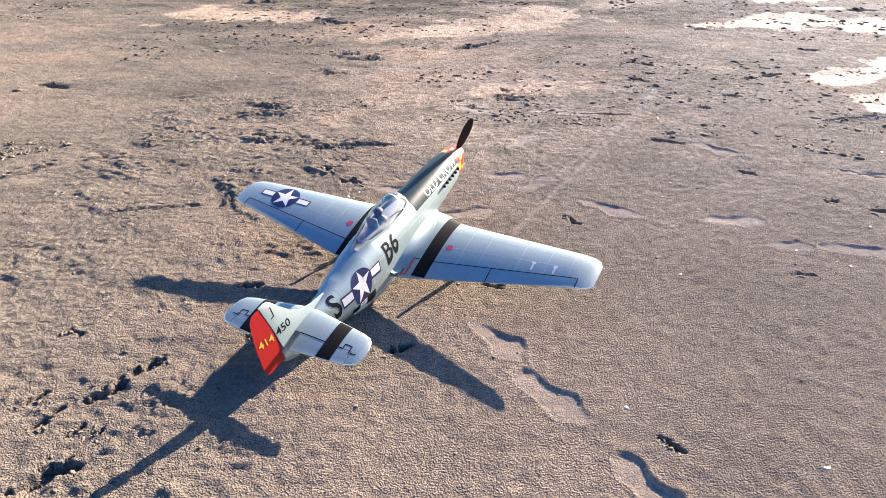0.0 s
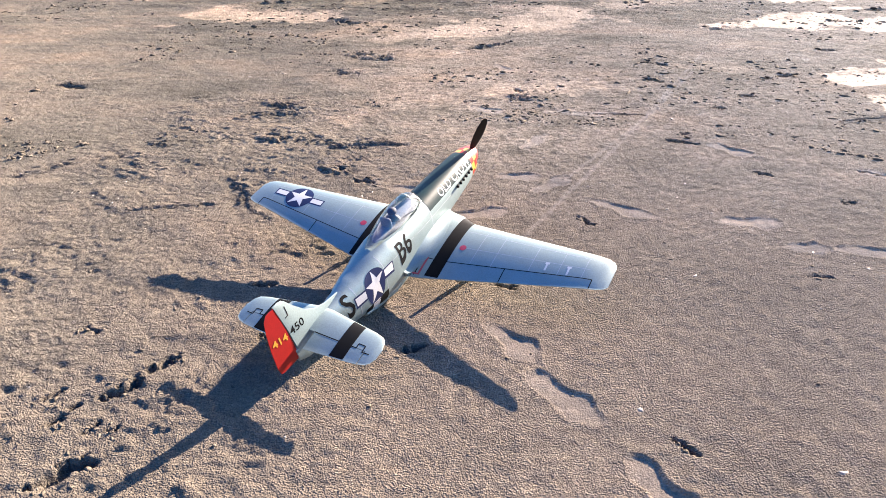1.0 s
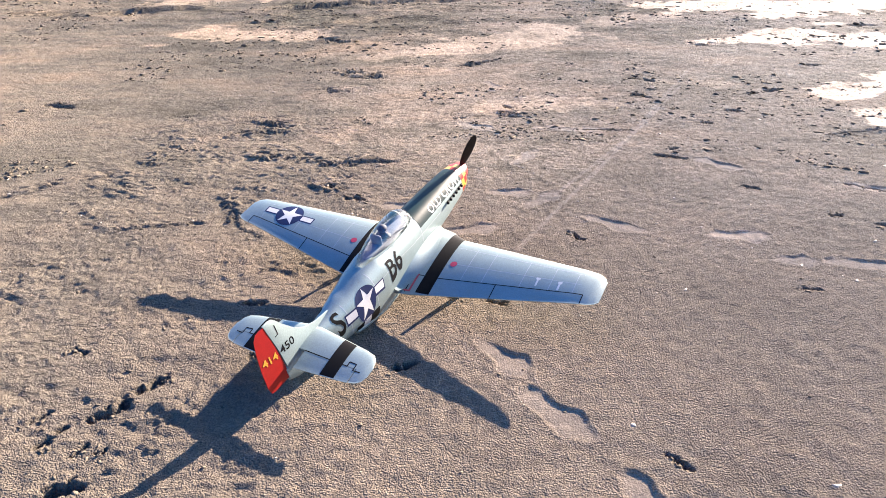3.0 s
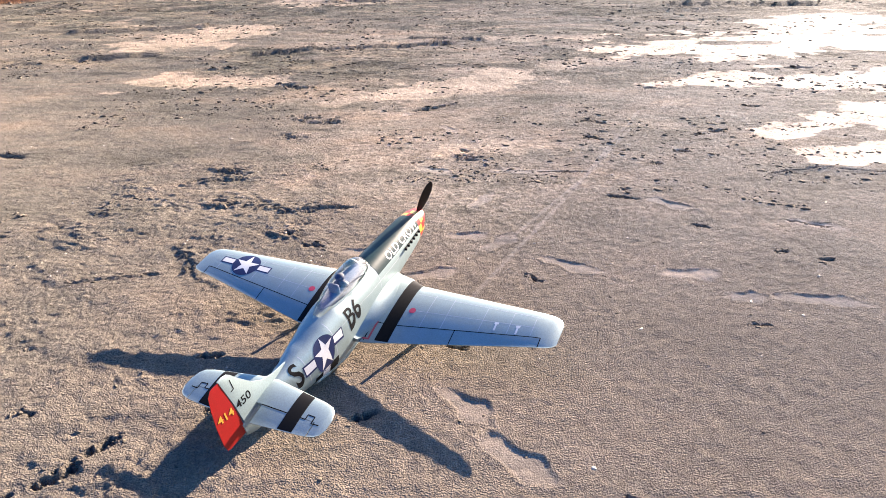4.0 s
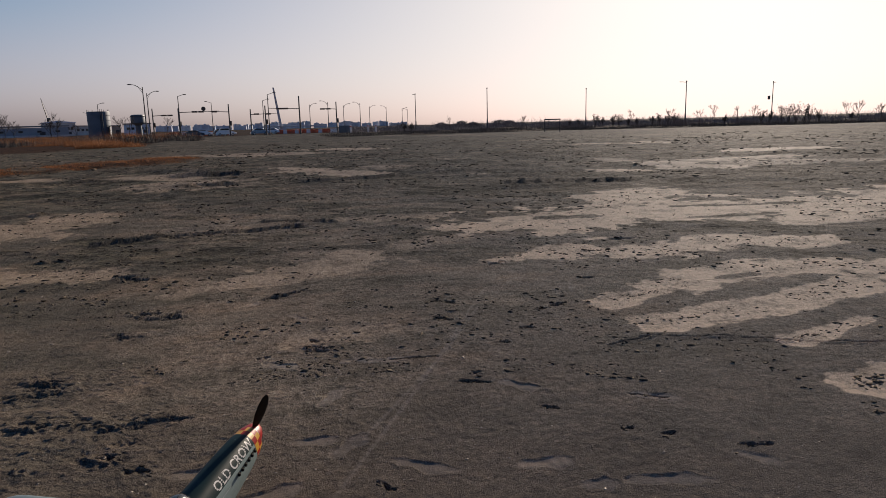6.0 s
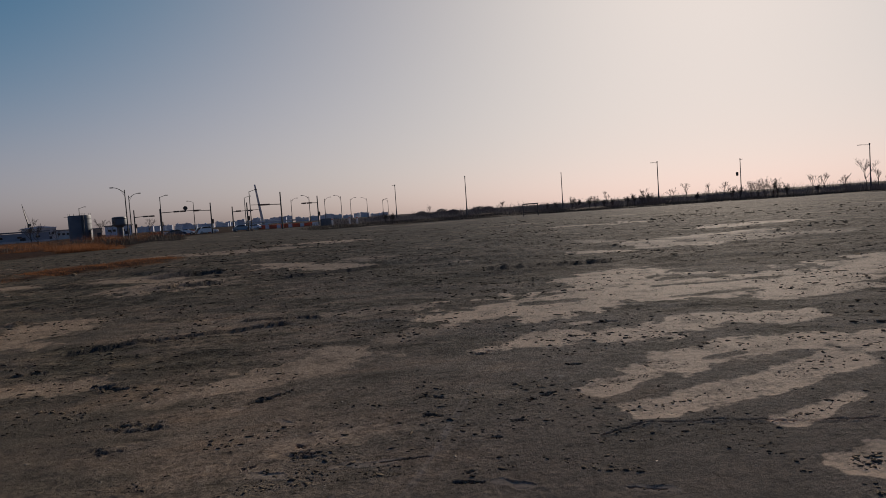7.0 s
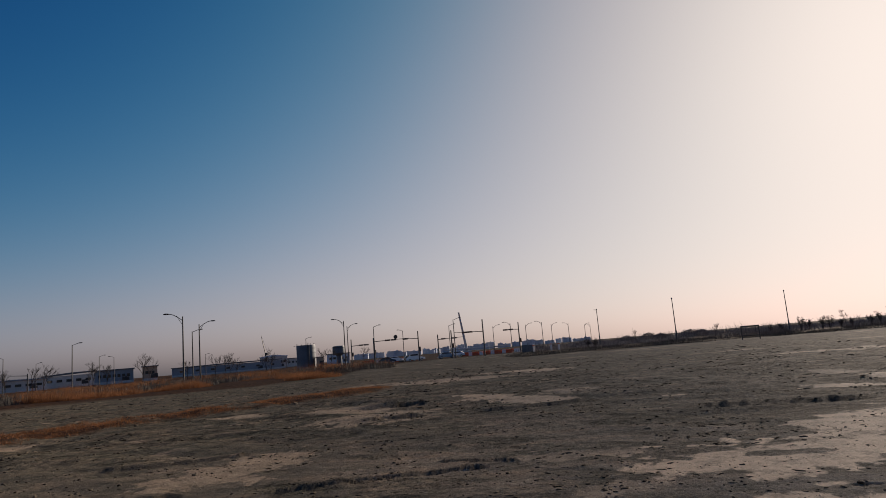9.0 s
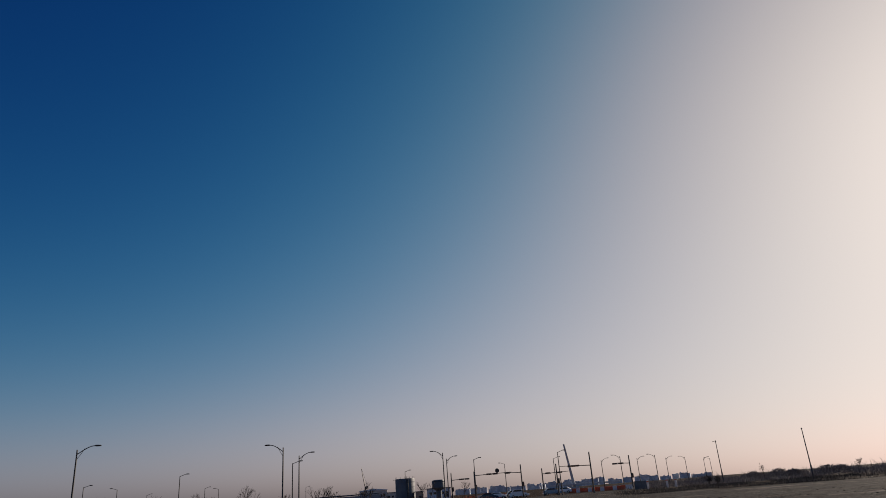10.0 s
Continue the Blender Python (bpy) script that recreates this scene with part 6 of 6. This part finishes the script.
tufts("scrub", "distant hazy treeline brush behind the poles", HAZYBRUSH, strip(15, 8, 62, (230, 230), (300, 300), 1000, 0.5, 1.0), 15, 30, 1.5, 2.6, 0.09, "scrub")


def ditch_places(seed, count):
    rng = np.random.default_rng(seed)
    t = rng.uniform(-0.2, 1.0, count * 5)
    x, y = -21.0 + 19.4 * t + rng.normal(0, 1.4, len(t)), 12.5 + 26.1 * t + rng.normal(0, 1.4, len(t))
    k = np.nonzero(ground_fields(x, y)[3] > 0.3)[0][:count]
    return list(zip(x[k], y[k], rng.uniform(0.4, 1.3, len(k))))


tufts("dry_grass", "flattened dry brown grass along the shallow bank", REED, ditch_places(3, 1900), 3, 30, 0.11, 0.5, 0.008, "dry grass")


def bare_tree(az, d, h, seed, label="thin leafless sapling among the reeds"):
    rng = random.Random(seed)
    ob = thing("bare_tree", spot(az, d), label, "tree", "bare trees")
    bm = bmesh.new()

    def grow(p, v, length, r, depth):
        q = p + v * length
        tube(bm if depth else trunk, [p, p.lerp(q, 0.5) + Vector((rng.gauss(0, 0.03), rng.gauss(0, 0.03), 0)) * length, q], [r, r * 0.8, r * 0.6], 5, False)
        if depth >= 4:
            return
        for k in range(rng.choice((3, 4))):
            w = (v + Vector((rng.gauss(0, 0.45), rng.gauss(0, 0.45), rng.uniform(0, 0.4)))).normalized()
            grow(p.lerp(q, rng.uniform(0.55, 1.0)), w, length * rng.uniform(0.5, 0.75), max(0.012, r * 0.6), depth + 1)
    trunk = bmesh.new()
    grow(Vector((0, 0, -0.1)), Vector((rng.gauss(0, 0.05), rng.gauss(0, 0.05), 1)).normalized(), h * 0.48, 0.06 * h / 4, 0)
    part("trunk", trunk, BARK, ob)
    part("crown", bm, BARK, ob, "bare twiggy branches")


# bearing, distance, height
SAPLINGS_WEST = [
    (-23.9, 190, 8.0), (-31.2, 140, 5.0), (-37.0, 110, 5.2), (-27.6, 170, 5.0), (-26.4, 170, 5.5), (-18.6, 170, 6.0), (-17.8, 175, 5.6), (-14.6, 130, 4.8), (-14.2, 128, 4.0),
    (-9.9, 165, 4.6), (-6.6, 190, 5.0), (-33.7, 125, 4.2), (-12.9, 150, 3.6), (-34.5, 130, 4.6), (-34.0, 132, 5.0), (-32.85, 140, 4.9), (-30.5, 135, 5.4), (-27.3, 150, 5.5),
    (-23.4, 200, 6.4), (-17.45, 150, 4.9), (-16.9, 152, 4.6), (-9.3, 160, 5.2), (-20.6, 150, 4.8),
]
SAPLINGS_EAST = [
    (16.3, 170, 3.6), (22.4, 160, 3.2), (31.4, 150, 3.4), (37.7, 150, 3.7), (39.3, 150, 3.5), (46.6, 155, 4.0), (34.4, 148, 3.7), (36.6, 150, 3.1), (40.5, 152, 3.5),
    (47.4, 152, 4.3), (48.8, 150, 4.0), (50.0, 150, 6.0), (50.8, 152, 4.4),
]
for k, (az, d, h) in enumerate(SAPLINGS_WEST + SAPLINGS_EAST):
    bare_tree(az, d, h, 100 + k)


def round_bush(az, d, w, h, seed):
    """A dense evergreen mound: stems and many small leaf clumps."""
    rng = np.random.default_rng(seed)
    ob = thing("evergreen_bush", spot(az, d), "rounded hazy grey bush behind the scrub", "bush", "bushes behind the scrub")
    bm = bmesh.new()
    for k in range(7):
        a = 2 * math.pi * k / 7
        tube(bm, [(0, 0, -0.1), (0.25 * w * math.cos(a), 0.2 * w * math.sin(a), h * 0.4), (0.4 * w * math.cos(a), 0.3 * w * math.sin(a), h * 0.7)], [0.05, 0.03, 0.015], 5)
    part("stem", bm, BARK, ob)
    n = 800
    a, t = rng.uniform(0, 2 * np.pi, n), rng.uniform(0, 1, n)
    lump = 1 + 0.25 * np.sin(3 * a + seed) * np.cos(5 * t)
    r = np.sqrt(1 - t ** 2) * rng.uniform(0.35, 1.05, n) * lump
    c = np.stack([r * np.cos(a) * w / 2, r * np.sin(a) * w / 2.5, 0.15 + t * h * 0.92 * rng.uniform(0.85, 1.08, n)], 1)
    bm = bmesh.new()
    for p in c:
        q = Matrix.Translation(p) @ Euler(rng.uniform(0, 6.28, 3)).to_matrix().to_4x4()
        s = rng.uniform(0.10, 0.26)
        vs = [bm.verts.new(q @ Vector(v)) for v in ((-s, 0, 0), (0, -s * 0.5, s * 0.2), (s, 0, 0), (0, s * 0.5, s * 0.2))]
        bm.faces.new(vs)
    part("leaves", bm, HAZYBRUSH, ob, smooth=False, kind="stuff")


for k, (az, d, w, h) in enumerate(((17.3, 210, 7.0, 2.2), (18.3, 215, 5.0, 1.9), (20.6, 200, 8.0, 2.1), (21.4, 215, 6, 1.9), (15.6, 230, 7, 1.8))):
    round_bush(az, d, w, h, 30 + k)


def leafy_bush(az, d, h, seed):
    """An open shrub: upright stems with loose leaves along their upper parts."""
    rng = np.random.default_rng(seed)
    ob = thing("shrub", spot(az, d), "open dark shrub with small leaves rising from the scrub", "shrub", "shrubs on the field edge")
    stems, leaves = bmesh.new(), bmesh.new()
    for k in range(9):
        a, out = rng.uniform(0, 6.28), rng.uniform(0.1, 0.55)
        top = Vector((out * h * 0.7 * math.cos(a), out * h * 0.5 * math.sin(a), h * rng.uniform(0.6, 1.08)))
        knee = Vector((top.x * 0.35, top.y * 0.35, top.z * 0.5))
        tube(stems, [(0.3 * top.x * 0.3, 0.3 * top.y * 0.3, -0.1), knee, top], [0.035, 0.026, 0.012], 5)
        for j in range(26):
            t = rng.uniform(0.15, 1.0)
            p = knee.lerp(top, t) + Vector(rng.normal(0, 0.085, 3) * h * 0.8)
            q = Matrix.Translation(p) @ Euler(rng.uniform(0, 6.28, 3)).to_matrix().to_4x4()
            w = rng.uniform(0.07, 0.17)
            leaves.faces.new([leaves.verts.new(q @ Vector(v)) for v in ((-w, 0, 0), (0, -w * 0.45, w * 0.15), (w, 0, 0), (0, w * 0.45, w * 0.15))])
    part("stem", stems, BARK, ob)
    part("leaves", leaves, SCRUB, ob, smooth=False, kind="stuff")


for k, (az, h) in enumerate(((26.4, 1.5), (27.1, 1.6), (28.5, 2.3), (29.0, 2.5), (29.9, 2.2), (30.4, 2.3), (31.1, 1.8), (31.8, 1.7), (33.0, 1.9), (33.6, 2.1), (34.2, 2.1), (34.7, 2.4),
                             (38.4, 1.6), (41.0, 2.2), (41.6, 2.3), (42.4, 3.1), (42.9, 3.4), (43.4, 3.5), (43.9, 3.3), (44.3, 3.2), (44.9, 2.3), (12.4, 1.7), (13.0, 1.6), (47.0, 1.6))):
    leafy_bush(az, 138 + 3 * (k % 4), h, 60 + k)

# ---- loose things on the ground ----
def clod_mesh(seed, sub=2):
    bm = bmesh.new()
    bmesh.ops.create_icosphere(bm, subdivisions=sub, radius=1.0)
    for v in bm.verts:
        n = noise.noise(v.co * 1.3 + Vector((seed * 7.1, 0, 0))) * 0.55 + noise.noise(v.co * 3.5 + Vector((0, seed * 3.3, 0))) * 0.25
        v.co *= 1 + n
        for i in range(3):
            v.co[i] = 0.45 * round(v.co[i] / 0.45) * 0.6 + v.co[i] * 0.4
    me = bpy.data.meshes.new("mud_clod")
    bm.to_mesh(me)
    bm.free()
    me.materials.append(CLOD)
    return me


CLODS = [clod_mesh(k) for k in range(6)]


def scatter_clods():
    rng = random.Random(5)
    for k, (x0, y0, x1, y1, r) in enumerate(GOUGES):
        if r < 0.022 or y0 < 2.5:
            continue
        s = r * rng.uniform(0.4, 0.6)
        cx, cy = x0 + (x1 - x0) * rng.random() + rng.gauss(0, r), max(y0, y1) + r * rng.uniform(0.9, 1.4)
        ob = new("mud_clod", CLODS[k % 6])
        ob.matrix_world = Matrix.Translation((cx, cy, ground_at(cx, cy) + s * 0.10)) @ Euler((rng.uniform(-.3, .3), rng.uniform(-.3, .3), rng.uniform(0, 6.28))).to_matrix().to_4x4() @ Matrix.Diagonal((s * 1.4, s, s * 0.5, 1))
        tagged(ob, "dark damp clod of mud beside a small gouge", "mud clod", "mud clods")


scatter_clods()


def crumbs(name, label, places, mat, seed, long=1.0, tall=1.0):
    """Many small angular lumps in one mesh: x, y, size."""
    rng = np.random.default_rng(seed)
    bm = bmesh.new()
    bmesh.ops.create_icosphere(bm, subdivisions=1, radius=1.0)
    bm.verts.ensure_lookup_table()
    base = np.array([v.co for v in bm.verts])
    tri = np.array([[v.index for v in f.verts] for f in bm.faces])
    bm.free()
    p = np.array(places)
    n = len(p)
    z = ground_fields(p[:, 0], p[:, 1])[0]
    jit = 1 + rng.uniform(-0.75, 0.55, (n, len(base), 1))
    a = rng.uniform(0, 6.28, n)
    sc = np.stack([p[:, 2] * rng.uniform(0.8, 1.6, n) * long, p[:, 2] * rng.uniform(0.6, 1.1, n), p[:, 2] * rng.uniform(0.25, 0.5, n) * tall], 1)
    v = base[None] * jit * sc[:, None, :]
    x = v[..., 0] * np.cos(a)[:, None] - v[..., 1] * np.sin(a)[:, None] + p[:, 0:1]
    y = v[..., 0] * np.sin(a)[:, None] + v[..., 1] * np.cos(a)[:, None] + p[:, 1:2]
    w = v[..., 2] + (z + p[:, 2] * 0.08)[:, None]
    co = np.stack([x, y, w], -1).reshape(-1, 3).astype(np.float32)
    f = (tri[None] + (np.arange(n) * len(base))[:, None, None]).reshape(-1, 3).astype(np.int32)
    me = bpy.data.meshes.new(name)
    me.vertices.add(len(co))
    me.vertices.foreach_set("co", co.ravel())
    me.loops.add(f.size)
    me.loops.foreach_set("vertex_index", f.ravel())
    me.polygons.add(len(f))
    me.polygons.foreach_set("loop_start", np.arange(0, f.size, 3, dtype=np.int32))
    me.update(calc_edges=True)
    me.materials.append(mat)
    return tagged(new(name, me), label, "crumbs", kind="stuff")


def crumb_places(seed):
    rng = random.Random(seed)
    out = []
    for x0, y0, x1, y1, half in BROKEN:
        length = math.hypot(x1 - x0, y1 - y0)
        far = max(1.0, 0.5 * (y0 + y1) / 4)
        for k in range(int((6 + 20 * length) / far)):
            t = rng.random()
            j = half * 0.9
            out.append((x0 + (x1 - x0) * t + rng.gauss(0, j), y0 + (y1 - y0) * t + rng.gauss(0, j), (0.0015 + 0.008 * rng.random() ** 3) * far ** 0.6))
    for x0, y0, x1, y1, r in GOUGES:
        for k in range(12):
            t = rng.random()
            out.append((x0 + (x1 - x0) * t + rng.gauss(0, 1.6 * r), y0 + (y1 - y0) * t + rng.gauss(0, 1.6 * r), 0.002 + 0.006 * rng.random() ** 2))
    while len(out) < 4200:                      # over the rough crust near the airplane
        x, y = rng.uniform(-2.6, 3.0), rng.uniform(1.2, 6.0)
        if rng.random() < (0.9 if x < 0.2 else 0.30):
            out.append((x, y, 0.0015 + 0.005 * rng.random() ** 4))
    while len(out) < 26000:                      # farther over the field, in loose drifts
        d, a = 4.2 + 50 * rng.random() ** 1.7, radians(rng.uniform(-45, 60))
        x, y = d * math.sin(a), d * math.cos(a)
        if noise.noise((x * 0.5, y * 0.5, 2.0)) + 0.6 * noise.noise((x * 2.0, y * 2.0, 4.0)) > 0.04:
            out.append((x, y, (0.003 + 0.018 * rng.random() ** 3.4) * (d / 6) ** 0.7))
    for x0, y0, x1, y1, wide, strength in SILT_NEAR + SILT_MID:
        for k in range(70):
            t, cx, cy = rng.random(), rng.gauss(0, 0.35), rng.gauss(0, 0.35)
            px, py = x0 + (x1 - x0) * t + cx * wide, y0 + (y1 - y0) * t + cy * wide
            if noise.noise((px * 1.7, py * 1.7, 3.0)) > -0.1:
                out.append((px, py, 0.004 + 0.013 * rng.random() ** 3.0))
    return out


crumbs("mud_crumbs", "loose grey-brown crumbs of dried mud over the ground", crumb_places(11), CRUMB, 11, 1.2, 1.1)


def pale_bits(seed):
    rng = random.Random(seed)
    out = []
    while len(out) < 260:
        x, y = rng.uniform(-3, 6), rng.uniform(1.3, 9)
        out.append((x, y, rng.uniform(0.002, 0.005)))
    while len(out) < 2000:                      # whiter specks where the crust is broken
        d, a = 3 + 22 * rng.random() ** 1.8, radians(rng.uniform(-42, 56))
        out.append((d * math.sin(a), d * math.cos(a), (0.002 + 0.008 * rng.random() ** 3) * (d / 5) ** 0.7))
    out += [(0.77, 1.72, 0.009), (1.20, 1.50, 0.007), (1.13, 2.40, 0.008)]
    return out


crumbs("pale_pebbles", "small pale pebbles and shell bits on the mud", pale_bits(21), PEBBLE, 21)


def flake_places(seed):
    """Broken ledges of crust over the open field, in drifts: x, y, size."""
    rng = random.Random(seed)
    out = []
    while len(out) < 9000:
        d, a = 7.5 + 60 * rng.random() ** 1.4, radians(rng.uniform(-48, 62))
        x, y = d * math.sin(a), d * math.cos(a)
        u, v = x * 0.914 - y * 0.407, x * 0.407 + y * 0.914
        if noise.noise((u * 0.22, v * 0.7, 6.0)) + 0.7 * noise.noise((u * 0.9, v * 2.6, 8.0)) > 0.16:
            out.append((x, y, (0.004 + 0.030 * rng.random() ** 4) * (d / 12) ** 0.8))
    return out


crumbs("crust_flakes", "broken dark flakes of mud crust over the open field", flake_places(31), CLOD, 31, 1.7, 0.7)
